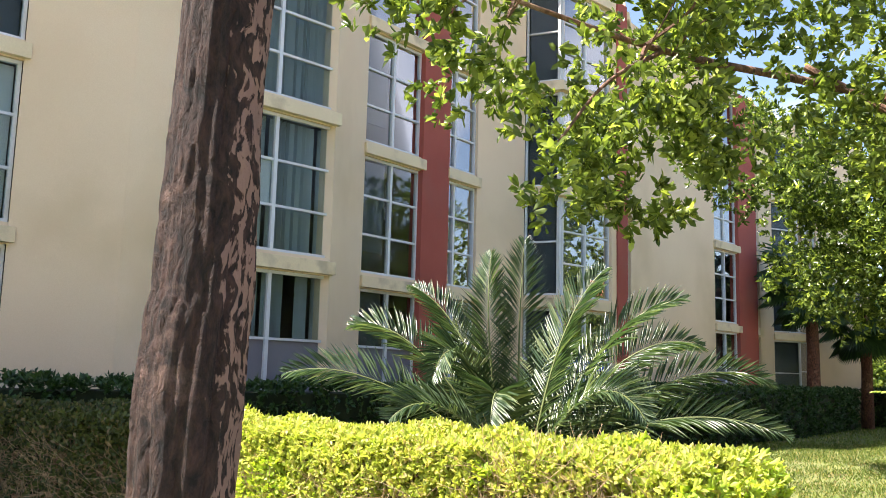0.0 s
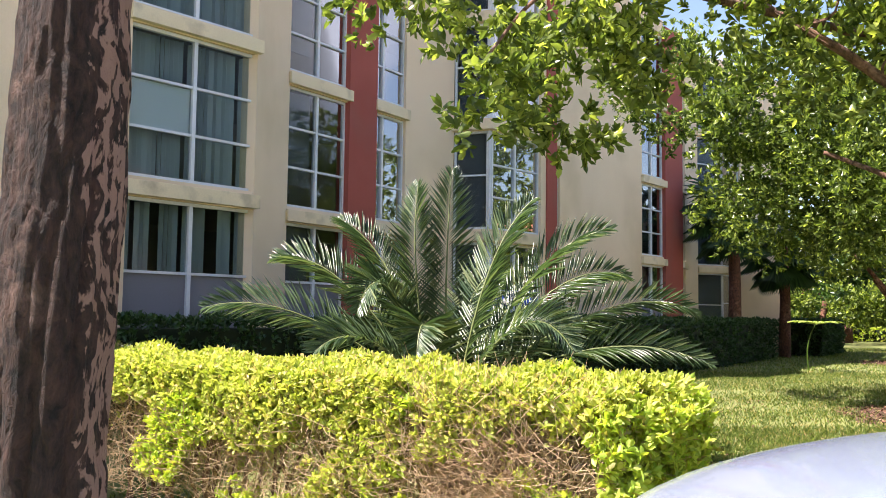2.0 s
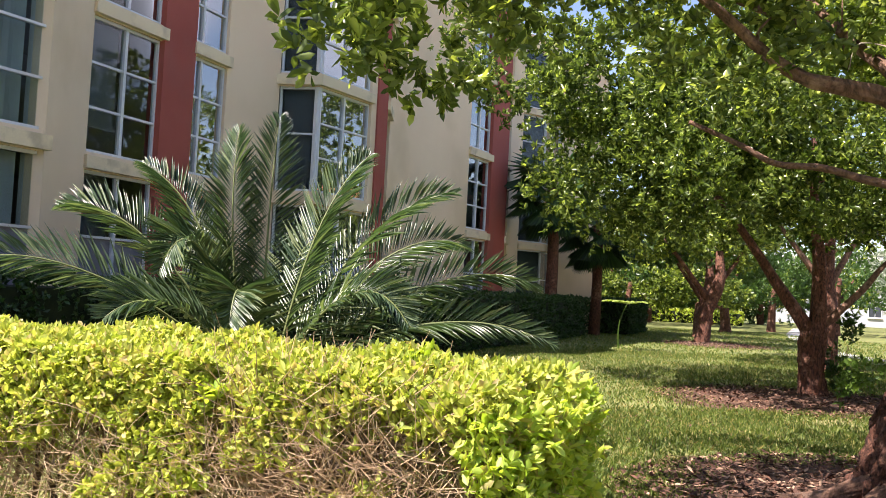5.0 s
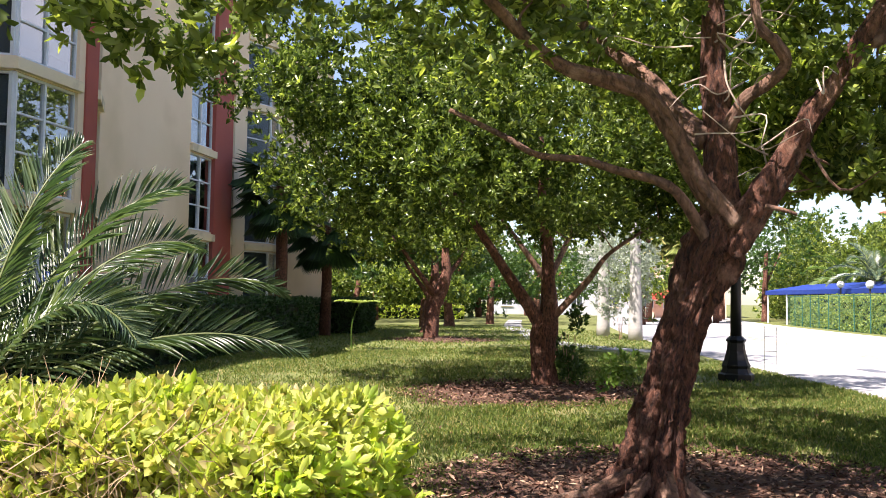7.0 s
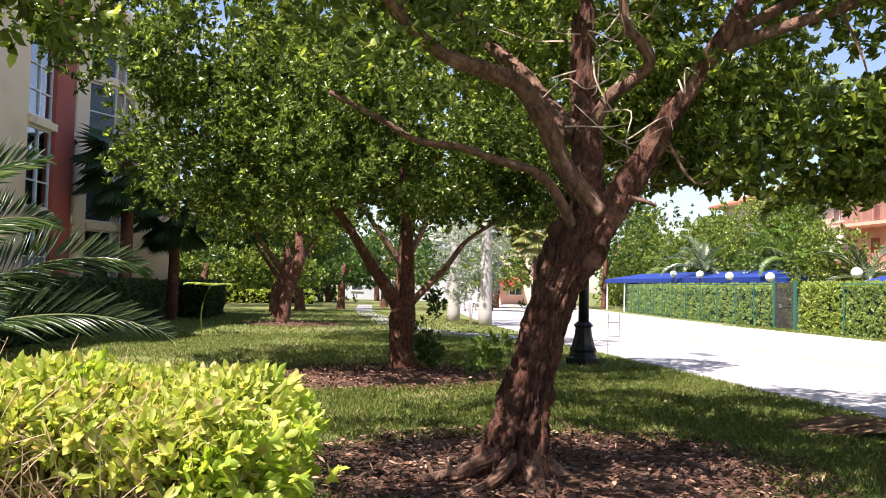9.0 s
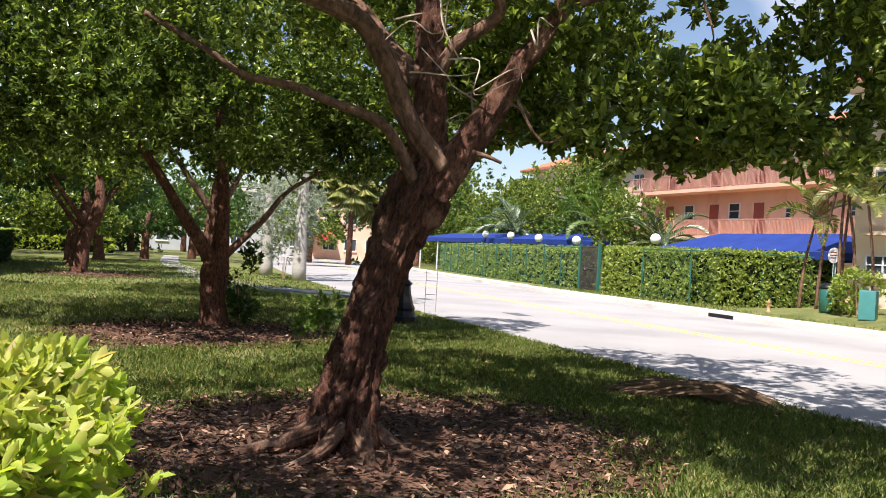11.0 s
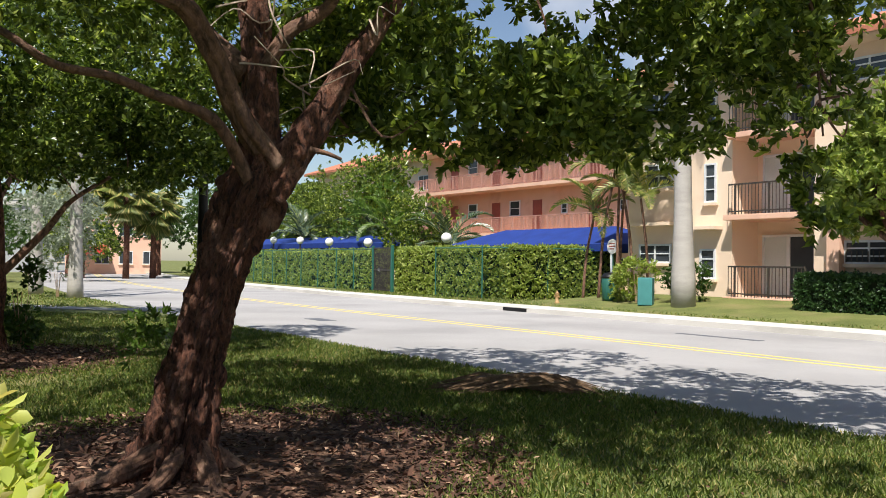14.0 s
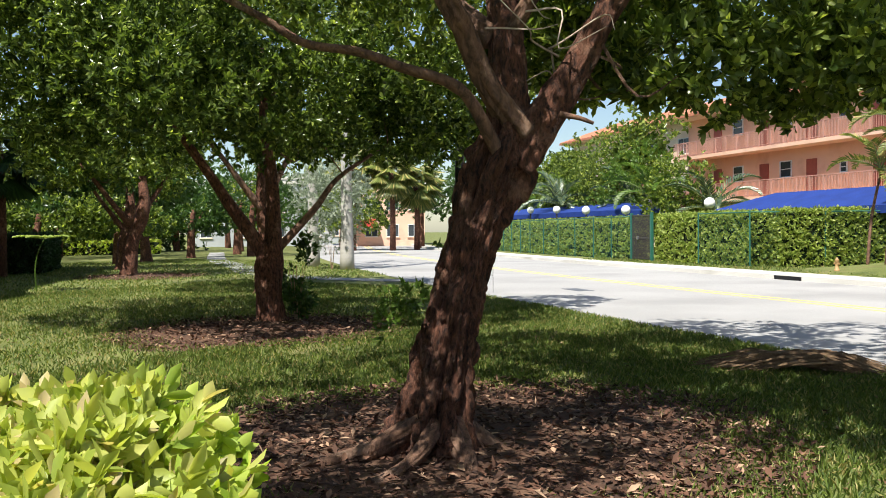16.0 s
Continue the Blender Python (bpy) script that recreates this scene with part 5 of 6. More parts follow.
# ---- fence, gate and ficus hedges ----
clipped_hedge("ficus_hedge", "sunlit clipped ficus hedge behind the green fence", [tuple(rp(u, 19.75)[:2]) for u in (40.5, 46, 52, 58, 66)], 1.0, 1.95, 5200, M_FHEDGE, (0.16, 0.075), "ficus hedges", 0.13)
clipped_hedge("ficus_hedge", "sunlit clipped ficus hedge with overgrown top", [tuple(rp(u, 19.75)[:2]) for u in (31.2, 34.5, 37.6)], 1.1, 2.0, 2600, M_FHEDGE, (0.15, 0.07), "ficus hedges", 0.13)
clipped_hedge("ficus_hedge", "ficus hedge returning from the street along the drive", [tuple(rp(u, n)[:2]) for u, n in ((30.6, 20.3), (29.6, 24.6))], 1.1, 2.05, 2200, M_FHEDGE, (0.15, 0.07), "ficus hedges", 0.13)


def fence_run(pts, name="chain_link_fence"):
    """Green posts, rails and a veil of crossing wires."""
    f = thing(name, "green chain-link fence with round posts", "fence", tuple(pts[0]), "green fence")
    H = 2.0
    wires = bmesh.new()
    for a, b in zip(pts, pts[1:]):
        a, b = Vector(a), Vector(b)
        L = (b - a).length
        n = max(1, round(L / 2.4))
        for k in range(n):
            p = a.lerp(b, k / n)
            bm = bmesh.new()
            tube(bm, [p, p + Vector((0, 0, H + 0.06))], [0.028, 0.028], 8)
            part("post", bm, M_GREENPOST, f)
        bm = bmesh.new()
        tube(bm, [a + Vector((0, 0, H)), b + Vector((0, 0, H))], [0.022, 0.022], 6)
        part("top_rail", bm, M_GREENPOST, f)
        step = 0.22
        d = (b - a) / L
        for s in (-1, 1):
            x = -H
            while x < L + H:
                x0, z0, x1, z1 = (x, 0.0, x + H, H) if s > 0 else (x + H, 0.0, x, H)
                q = []
                for xx, zz in ((x0, z0), (x1, z1)):
                    q.append((xx, zz))
                (xa, za), (xb, zb) = q
                lo, hi = max(0.0, min(xa, xb)), min(L, max(xa, xb))
                if hi - lo > 0.05:
                    f0, f1 = (lo - xa) / (xb - xa), (hi - xa) / (xb - xa)
                    tube(wires, [a + d * lo + Vector((0, 0, za + (zb - za) * f0)), a + d * hi + Vector((0, 0, za + (zb - za) * f1))], [0.0035, 0.0035], 3, False)
                x += step
    part("wire_mesh", wires, M_GREENPOST, f, "green woven wire", False, "stuff")


fence_run([rp(u, 19.0, 0.13) for u in (39.8, 44, 49, 54, 58, 62, 66)])
fence_run([rp(34.0, 19.0, 0.13), rp(30.6, 19.0, 0.13), rp(28.9, 24.2, 0.13)])
GP = street_pose(38.75, 19.0, 0.13)
gate = thing("metal_gate", "dark metal bar gate in the green fence", "gate", tuple(GP.translation))
for x in (-0.95, 0.95):
    bm = bmesh.new()
    sbox(bm, GP, x - 0.06, x + 0.06, -0.06, 0.06, 0, 2.15, 0.01)
    part("post", bm, M_GREENPOST, gate)
for z in (0.08, 1.0, 2.0):
    bm = bmesh.new()
    sbox(bm, GP, -0.88, 0.88, -0.025, 0.025, z, z + 0.06)
    part("gate_rail", bm, M_RAIL, gate)
for k in range(19):
    bm = bmesh.new()
    x = -0.86 + 1.72 * k / 18
    sbox(bm, GP, x - 0.014, x + 0.014, -0.012, 0.012, 0.08, 2.05)
    part("bar", bm, M_RAIL, gate)
bm = bmesh.new()
sbox(bm, GP, 0.2, 0.3, 0.03, 0.1, 0.95, 1.1)
part("latch", bm, M_CHROME, gate)

# ---- blue canopies ----
for u0, u1, n0, n1, ze, zr in ((28.1, 39.6, 23.6, 28.0, 2.25, 3.05), (47.6, 72.0, 22.6, 27.5, 2.5, 3.0)):
    m = flat_pose(n0)
    can = thing("blue_canopy", "royal-blue canvas carport canopy", "canopy", tuple(rp((u0 + u1) / 2, (n0 + n1) / 2, 0.1)), "blue canopies")
    bm = bmesh.new()
    dpt = n0 - n1
    A = [m @ Vector(p) for p in ((u0, 0, ze), (u1, 0, ze), (u1, dpt, ze), (u0, dpt, ze))]
    R = [m @ Vector(p) for p in ((u0 + 2.0, dpt / 2, zr), (u1 - 2.0, dpt / 2, zr))]
    va, vb = [bm.verts.new(p) for p in A], [bm.verts.new(p) for p in R]
    vl = [bm.verts.new(p - Vector((0, 0, 0.3))) for p in A]
    bm.faces.new((va[0], va[1], vb[1], vb[0]))
    bm.faces.new((va[1], va[2], vb[1]))
    bm.faces.new((va[2], va[3], vb[0], vb[1]))
    bm.faces.new((va[3], va[0], vb[0]))
    for k in range(4):
        bm.faces.new((va[k], vl[k], vl[(k + 1) % 4], va[(k + 1) % 4]))
    part("canvas", bm, M_BLUE, can)
    k = u0 + 0.1
    while k < u1:
        for y in (-0.1, dpt + 0.1):
            bm = bmesh.new()
            sbox(bm, m, k, k + 0.08, y - 0.04, y + 0.04, 0, ze)
            part("pole", bm, M_ALU, can)
        k += 4.0
for u, z in ((57.2, 2.85), (52.1, 2.75), (47.5, 2.6), (42.5, 2.5), (34.9, 2.6)):
    o = rp(u, 20.1, 0.1)
    gl = thing("globe_lamp", "white globe lamp on a slim post above the hedge", "lamp", tuple(o), "globe lamps")
    bm = bmesh.new()
    tube(bm, [o, o + Vector((0, 0, z - 0.3))], [0.05, 0.045], 8)
    part("post", bm, M_RAIL, gl)
    bm = bmesh.new()
    bmesh.ops.create_uvsphere(bm, u_segments=14, v_segments=8, radius=0.23, matrix=Matrix.Translation(o + Vector((0, 0, z - 0.1))))
    part("globe", bm, M_WHITE, gl, "white globe", True)


# ---- palms ----
def feather_palm(name, label, base, height, r0, r1, count, length, mat, trunk_mat, lean=(0, 0), leaf_w=0.05, n=30, width=0.5, group="", bulge=0.0):
    t = thing(name, label, "palm", base, group)
    B = Vector(base)
    P = smooth_path([B + Vector((0, 0, -0.1)), B + Vector((lean[0] * 0.3, lean[1] * 0.3, height * 0.5)), B + Vector((lean[0], lean[1], height))], 8)
    bm = bmesh.new()
    R = [r0 + (r1 - r0) * i / (len(P) - 1) + bulge * math.exp(-((i / len(P) - 0.02) / 0.12) ** 2) for i in range(len(P))]
    tube(bm, P, R, 14, True, 0.03, B.x)
    part("trunk", bm, trunk_mat, t, "", True)
    for k in range(count):
        rise = 75 - 75 * (k / count) + rng.uniform(-8, 8)
        add_frond(t, frond_line(P[-1] + Vector((0, 0, 0.05)), k * 137.5 + rng.uniform(-10, 10), rise, length * rng.uniform(0.85, 1.1), 70 + rng.uniform(0, 40)), width, n, mat, leaf_w, 0.03, rng.uniform(-20, 20))
    return t


def fan_palm(name, label, base, height, count, size, mat, group=""):
    t = thing(name, label, "palm", base, group)
    B = Vector(base)
    bm = bmesh.new()
    tube(bm, [B + Vector((0, 0, -0.1)), B + Vector((0.05, 0, height * 0.5)), B + Vector((0, 0.05, height))], [0.26, 0.21, 0.2], 12, True, 0.06, B.x)
    part("trunk", bm, M_BARK, t, "", True)
    top = B + Vector((0, 0, height))
    for k in range(count):
        a, e = radians(k * 137.5), radians(65 - 135 * k / count)
        d = Vector((math.cos(a) * math.cos(e), math.sin(a) * math.cos(e), math.sin(e)))
        hub = top + d * size * 0.6
        side = d.cross(Vector((0, 0, 1))).normalized()
        pos, ax, nr = [], [], []
        for j in range(22):
            w = radians(-115 + 230 * j / 21)
            pos.append(hub)
            ax.append(d * math.cos(w) + side * math.sin(w) + Vector((0, 0, -0.75 - 0.3 * abs(math.sin(w)))))
            nr.append(d.cross(side))
        fr = leaf_part("frond", [leaf_data(np.array(pos), np.array(ax), np.array(nr), size * 0.62, 0.07 * size, 0.2, 0.15)], mat, t)
        bm = bmesh.new()
        tube(bm, [top, hub], [0.02, 0.014], 4, False)
        part("stem", bm, M_RACHIS, fr)
    return t


royal = dict(mat=M_FROND, trunk_mat=M_PALMGREY)
feather_palm("royal_palm", "tall royal palm with smooth pale grey trunk", tuple(vp(21.1, 19.6)), 13.8, 0.27, 0.2, 9, 3.2, lean=(-0.2, 0.3), group="royal palms", bulge=0.10, n=24, **royal)
for az, d, h in ((46.5, 37, 9.5), (44.4, 41, 9.0)):
    feather_palm("royal_palm", "royal palm with pale grey trunk on the verge", (0.8 + d * math.sin(radians(az)), 3.3 + d * math.cos(radians(az)), 0), h, 0.25, 0.18, 8, 3.0, group="royal palms", bulge=0.06, n=22, **royal)
feather_palm("coconut_palm", "coconut palm in front of the peach block", tuple(vp(12.2, 19.6)), 8.6, 0.26, 0.18, 22, 3.9, lean=(0.3, -0.2), n=36, leaf_w=0.07, width=0.75, group="street palms", mat=M_ARECA, trunk_mat=M_PALMGREY)
for k, (u, n, h) in enumerate(((24.4, 20.9, 4.2), (24.9, 20.6, 4.9), (25.3, 21.1, 3.6), (25.7, 20.5, 4.4), (26.6, 20.6, 3.0), (24.1, 21.3, 3.3))):
    feather_palm("areca_palm", "slim clustering areca palm by the wall", tuple(vp(u, n)), h, 0.055, 0.04, 8, 1.8, M_ARECA, M_LIMB, (rng.uniform(-0.7, 0.7), rng.uniform(-0.7, 0.7)), 0.06, 22, 0.45, "areca clump")
for k in range(9):
    u, n = 44 + k * 3.4 + rng.uniform(-1, 1), 22.0 + rng.uniform(0, 4)
    feather_palm("feather_palm", "bushy feather palm behind the ficus hedge", tuple(rp(u, n, 0.1)), rng.uniform(2.2, 4.2), 0.12, 0.09, 13, 3.1, M_LEAFLT if k % 2 else M_FROND, M_PALMGREY, (0.2, 0.2), 0.10, 22, 0.6, "hedge palms")
fan_palm("cabbage_palm", "cabbage palm with hanging dark fan fronds", (13.4, 32.4, 0), 5.6, 26, 1.9, M_DKHEDGE, "cabbage palms")
fan_palm("cabbage_palm", "cabbage palm with hanging dark fan fronds", (17.0, 36.0, 0), 4.6, 26, 1.9, M_DKHEDGE, "cabbage palms")

for x, y, h in ((56.0, 50.5, 6.4), (58.5, 50.0, 5.6), (54.6, 53.5, 6.9)):
    fan_palm("cabbage_palm", "far cabbage palm with a yellowing skirt of fronds", (x, y, 0), h, 30, 2.3, M_ARECA, "far cabbage palms")

# ---- other trees and shrubs ----
def shrub(name, label, base, blobs, count, leaf, mat, per=7, group="", trunk=True):
    t = thing(name, label, "shrub", base, group)
    B = Vector(base)
    if trunk:
        for k in range(5):
            bm = bmesh.new()
            a = k * 1.3
            tube(bm, [B + Vector((0.03 * math.cos(a), 0.03 * math.sin(a), -0.05)), B + Vector((0.07 * math.cos(a), 0.07 * math.sin(a), 0.5)), B + Vector((0.14 * math.cos(a), 0.14 * math.sin(a), 1.0))], [0.014, 0.01, 0.005], 6, False)
            part("stem", bm, M_TWIG, t)
    pos, d = blob_points([(B.x + b[0], B.y + b[1], B.z + b[2], b[3], b[4], b[5]) for b in blobs], count)
    leaf_part("foliage", whorls(pos, d + np.array([0, 0, 0.4]), per, leaf[0], leaf[1], 1.0, 0.4), mat, t)
    return t


b = vp(13.9, 20.4)
tree("schefflera_tree", "light-green leafy tree against the peach block", tuple(b),
     [(0, 0, -0.2, 0.34), (0.05, 0.1, 0.5, 0.26), (0.35, 0.5, 1.3, 0.2), (0.7, 1.1, 2.3, 0.16), (0.9, 1.4, 3.6, 0.1)],
     [([(0.35, 0.5, 1.3), (1.2, 1.9, 2.6), (1.7, 2.7, 3.8)], 0.1, 0.03), ([(0.2, 0.3, 1.0), (0.0, 0.1, 2.2), (-0.2, -0.2, 3.4)], 0.1, 0.03)],
     [(0.25, 0.5, 4.8, 1.8, 1.8, 1.6), (0.8, 1.3, 3.9, 1.5, 1.6, 1.3), (1.1, 1.8, 3.0, 0.9, 0.9, 0.8), (-0.4, -0.6, 4.2, 1.5, 1.5, 1.3), (-0.8, -1.2, 3.2, 1.1, 1.1, 0.9), (0.1, 0.1, 2.8, 1.2, 1.2, 0.7)], 5600, (0.24, 0.09), 8, leaf_mat=M_FHEDGE, twigs=40, segs=12)
shrub("green_shrub", "fresh green shrub beside the drive", tuple(vp(23.2, 19.8)), [(0, 0, 0.8, 0.8, 0.8, 0.8), (0.4, 0.5, 0.5, 0.6, 0.6, 0.5)], 420, (0.16, 0.08), M_FHEDGE)
shrub("round_shrub", "dark clipped round shrub behind the palm", tuple(vp(21.8, 20.6)), [(0, 0, 0.7, 0.9, 0.9, 0.75)], 520, (0.12, 0.06), M_LEAFDK)
clipped_hedge("clipped_hedge", "dark boxy hedge in front of the peach block", [tuple(rp(14.4, 20.6)[:2]), tuple(rp(17.5, 20.6)[:2])], 1.1, 1.1, 1900, M_DKHEDGE, (0.11, 0.055), "", 0.2)
shrub("silver_shrub", "pale grey-green feathery tree on the verge", (27.5, 29.5, 0), [(0, 0, 3.2, 1.9, 1.9, 1.7), (0.6, 0.4, 1.6, 1.3, 1.3, 1.0), (1.4, 1.0, 3.8, 1.5, 1.5, 1.3)], 1900, (0.17, 0.05), M_SILVER)
shrub("root_sprout", "leafy sprouts growing at the trunk", (5.40, 7.12, 0), [(-0.02, 0.02, 1.2, 0.14, 0.14, 0.34), (-0.1, 0.1, 1.1, 0.16, 0.16, 0.2), (0.02, -0.02, 1.5, 0.12, 0.12, 0.2), (-0.14, 0.14, 0.95, 0.12, 0.12, 0.15)], 120, (0.065, 0.028), M_LEAFLT, group="sprouts", trunk=False)
shrub("root_sprout", "leafy sprouts growing at the trunk", (11.15, 14.35, 0), [(0.05, 0, 0.6, 0.34, 0.34, 0.5), (0.12, -0.08, 1.1, 0.24, 0.24, 0.45)], 220, (0.12, 0.05), M_LEAFDK, group="sprouts")
# sapling with a flat crown
sap = thing("sapling", "thin sapling with a flat feathery crown", "sapling", (13.4, 26.8, 0))
bm = bmesh.new()
SP = smooth_path([(13.4, 26.8, -0.05), (13.36, 26.8, 0.6), (13.45, 26.78, 1.1), (13.6, 26.75, 1.42)], 5)
tube(bm, SP, taper(0.022, 0.012, len(SP)), 6)
part("stem", bm, M_LEAFLT, sap)
for k in range(9):
    add_frond(sap, frond_line(SP[-1], k * 40, 14, 0.8, 30), 0.2, 18, M_FHEDGE, 0.08, 0.008, 0.0, 0.05)

# far planting and houses
def clump_tree(x, y, h, r, mat, leaf=0.5, count=420):
    tree("background_tree", "distant broad-leaved tree with dense crown", (x, y, 0), [(0, 0, -0.1, 0.3), (0, 0, h * 0.3, 0.22), (0.2, 0, h * 0.6, 0.14)],
         [([(0, 0, h * 0.3), (r * 0.4, 0.2, h * 0.6)], 0.12, 0.04)],
         [(0, 0, h * 0.66, r, r, h * 0.36), (-r * 0.5, r * 0.3, h * 0.5, r * 0.6, r * 0.6, h * 0.25), (r * 0.5, -r * 0.3, h * 0.46, r * 0.6, r * 0.6, h * 0.22)], count, (leaf, leaf * 0.45), 7, leaf_mat=mat, twigs=0, segs=10, group="background trees")


for az, d, h, r in ((30, 66, 7, 5), (33.5, 75, 8, 5), (36.5, 82, 9, 6), (39.5, 95, 10, 6), (27.5, 60, 6, 4), (31.8, 96, 10, 7), (51.5, 84, 10, 6), (54, 80, 10, 6), (43, 110, 12, 7), (47, 120, 11, 7), (57, 92, 11, 7), (25, 80, 9, 6)):
    clump_tree(d * math.sin(radians(az)), 3 + d * math.cos(radians(az)), h, r, (M_LEAFDK, M_LEAF, M_LEAFLT)[int(az) % 3], 0.42, 700)
for x, y, h, r in ((23.5, 45.5, 4.2, 2.4), (40, 49, 6, 3.6), (36, 50, 5, 3.0), (24, 50, 5.5, 3.5), (29, 58, 6, 4), (38, 60, 6, 4), (43, 54, 5.5, 3.5), (50, 62, 7, 4.5), (33, 68, 8, 5), (56, 56, 7, 4), (62, 66, 8, 5), (27, 44, 4.5, 2.4), (47, 47, 5, 2.6)):
    clump_tree(x, y, h, r, (M_LEAFDK, M_LEAF)[int(x) % 2], 0.3, 800)
for u, n, h, r in ((46.5, 25.5, 5.8, 2.4), (50.5, 25.0, 7.0, 2.6), (54.5, 25.5, 8.4, 3.0), (59, 25.5, 8.6, 3.2), (64, 28, 7, 3), (70, 25, 7, 3.2), (78, 24, 7.5, 3.5)):
    p = rp(u, n)
    clump_tree(p.x, p.y, h, r, M_LEAF if u != 50.5 else M_LEAFLT, 0.24, 1300)
# trees behind the first viewpoint, mirrored in the panes
for x, y, h, r in ((9.0, -7.0, 9, 4.0), (2.0, -13.0, 10, 4.5), (-6.0, -9.0, 9, 4.0), (14.0, -14.0, 9, 4.0)):
    clump_tree(x, y, h, r, M_LEAFDK, 0.3, 1000)
def thicket(name, label, path, depth, height, count, leaf, mat):
    """A deep uneven bank of foliage along a line."""
    P = [Vector((*p, 0)) for p in path]
    t = rng.uniform(0, 1, count)
    pos = []
    for k in range(count):
        q = along(P, t[k])
        hh = height * (0.65 + 0.5 * noise.noise(Vector((q.x * 0.16, q.y * 0.16, 2.0))) + 0.3 * noise.noise(Vector((q.x * 0.6, q.y * 0.6, 5.0))))
        pos.append((q.x + rng.normal() * depth * 0.4, q.y + rng.normal() * depth * 0.4, hh * rng.uniform(0, 1) ** 0.7))
    pos = np.array(pos)
    out = rng.normal(size=pos.shape) * 0.6 + np.array([-0.3, -0.5, 0.5])
    me = mesh_np(name, whorls(pos, out, 7, leaf, leaf * 0.45, 1.0, 0.4), mat)
    tagged(new(name, me), label, "thicket", "", "stuff")


thicket("distant_shrubbery", "dark shrubs and low trees at the lawn's far end", [(22, 56), (30, 66), (40, 72), (50, 70)], 3.0, 6.0, 4200, 0.45, M_LEAFDK)
thicket("distant_shrubbery", "dark undergrowth beyond the building corner", [(20, 47), (24, 54), (30, 62)], 1.6, 3.4, 1200, 0.32, M_LEAFDK)
thicket("distant_shrubbery", "mixed trees lining the far side of the street", [tuple(rp(u, n)[:2]) for u, n in ((54, 27.5), (62, 26.5), (72, 25.5), (84, 24.5), (98, 23.5))], 2.4, 10.0, 9000, 0.42, M_LEAF)
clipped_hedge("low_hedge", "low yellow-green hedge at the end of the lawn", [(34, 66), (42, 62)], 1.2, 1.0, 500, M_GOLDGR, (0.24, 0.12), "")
for az, d, w, h, mat, aw in ((49, 96, 9, 6.5, M_PINK, True), (41.5, 104, 16, 7, M_HOUSE, False), (45.2, 130, 14, 9, M_HOUSE, False)):
    o = Vector((d * math.sin(radians(az)), 3 + d * math.cos(radians(az)), 0))
    r, v = vr(az)
    m = Matrix(((r.x, -v.x, 0, o.x), (r.y, -v.y, 0, o.y), (0, 0, 1, 0), (0, 0, 0, 1)))
    hs = thing("house", "pink house with a red awning down the street" if aw else "pale house at the end of the street", "house", tuple(o), "far houses")
    bm = bmesh.new()
    sbox(bm, m, -w / 2, w / 2, -8, 0, 0, h)
    part("wall", bm, mat, hs)
    for z in (1.0, 3.8):
        for k in range(4):
            far_window(hs, m, -w / 2 + w * (k + 0.5) / 4, z, 1.3, 1.3, 2, 1)
    bm = bmesh.new()
    sbox(bm, m, -w / 2 - 0.2, w / 2 + 0.2, -8.2, 0.2, h, h + 0.35, 0.03)
    part("roof", bm, M_CONC, hs)
    if aw:
        bm = bmesh.new()
        sbox(bm, m @ pose(0, 0.9, 2.5, -18, 0, 0), -3.4, -0.6, -0.9, 0.9, 0, 0.12)
        sbox(bm, m, -3.4, -0.6, 1.7, 1.76, 1.9, 2.35)
        part("awning", bm, M_REDAWN, hs, "red canvas awning")

# ---- small street things ----
ub = vp(22.42, 19.4)
bm = bmesh.new()
box(bm, Matrix.Translation(ub), 0.5, 0.45, 0.85, 0.03)
solo("utility_box", bm, M_UTIL, "teal utility cabinet on the verge", "utility box", origin=ub)
DP = street_pose(25.2, 16.4, 0)
bm = bmesh.new()
sbox(bm, DP, -0.6, 0.6, -0.02, 0.012, 0.02, 0.13)
solo("storm_drain", bm, M_BLACK, "dark storm-drain slot in the kerb face", "storm drain", origin=DP.translation)
hp = thing("dry_frond_heap", "fallen dry palm frond lying at the lawn edge", "fallen frond", (10.7, 6.2, 0))
for k in range(7):
    bm = bmesh.new()
    a = rng.uniform(-0.25, 0.25)
    for j in range(16):
        s = rng.uniform(-0.5, 0.5)
        c = Vector((10.7, 6.2, 0.03)) + Vector((rng.uniform(-0.25, 0.25), rng.uniform(-0.35, 0.35), 0))
        d = Vector((0.35 + s * 0.5, -0.9, 0)).normalized() * rng.uniform(0.5, 0.85)
        tube(bm, [c - d, c - d * 0.3 + Vector((0, 0, rng.uniform(0.05, 0.16))), c + d * 0.4 + Vector((0, 0, rng.uniform(0.05, 0.2))), c + d], [0.004, 0.014, 0.014, 0.003], 4, False)
    part("leaflet", bm, M_DRYFROND, hp, "", False, "stuff")
for u, n, du, dn in ((24.0, 9.0, 0.5, 0.22), (15.5, 14.2, 1.1, 0.10), (29.5, 8.2, 0.4, 0.2)):
    m = street_pose(u, n, 0.012)
    bm = bmesh.new()
    sbox(bm, m, -du, du, -dn, dn, 0.0, 0.005)
    solo("road_patch", bm, M_SHADEP, "dark repair patch in the pale asphalt", "road patch", "road patches", "structure", origin=m.translation)
st = thing("wire_stake", "thin wire sign stake at the road edge", "sign stake", (19.0, 15.9, 0))
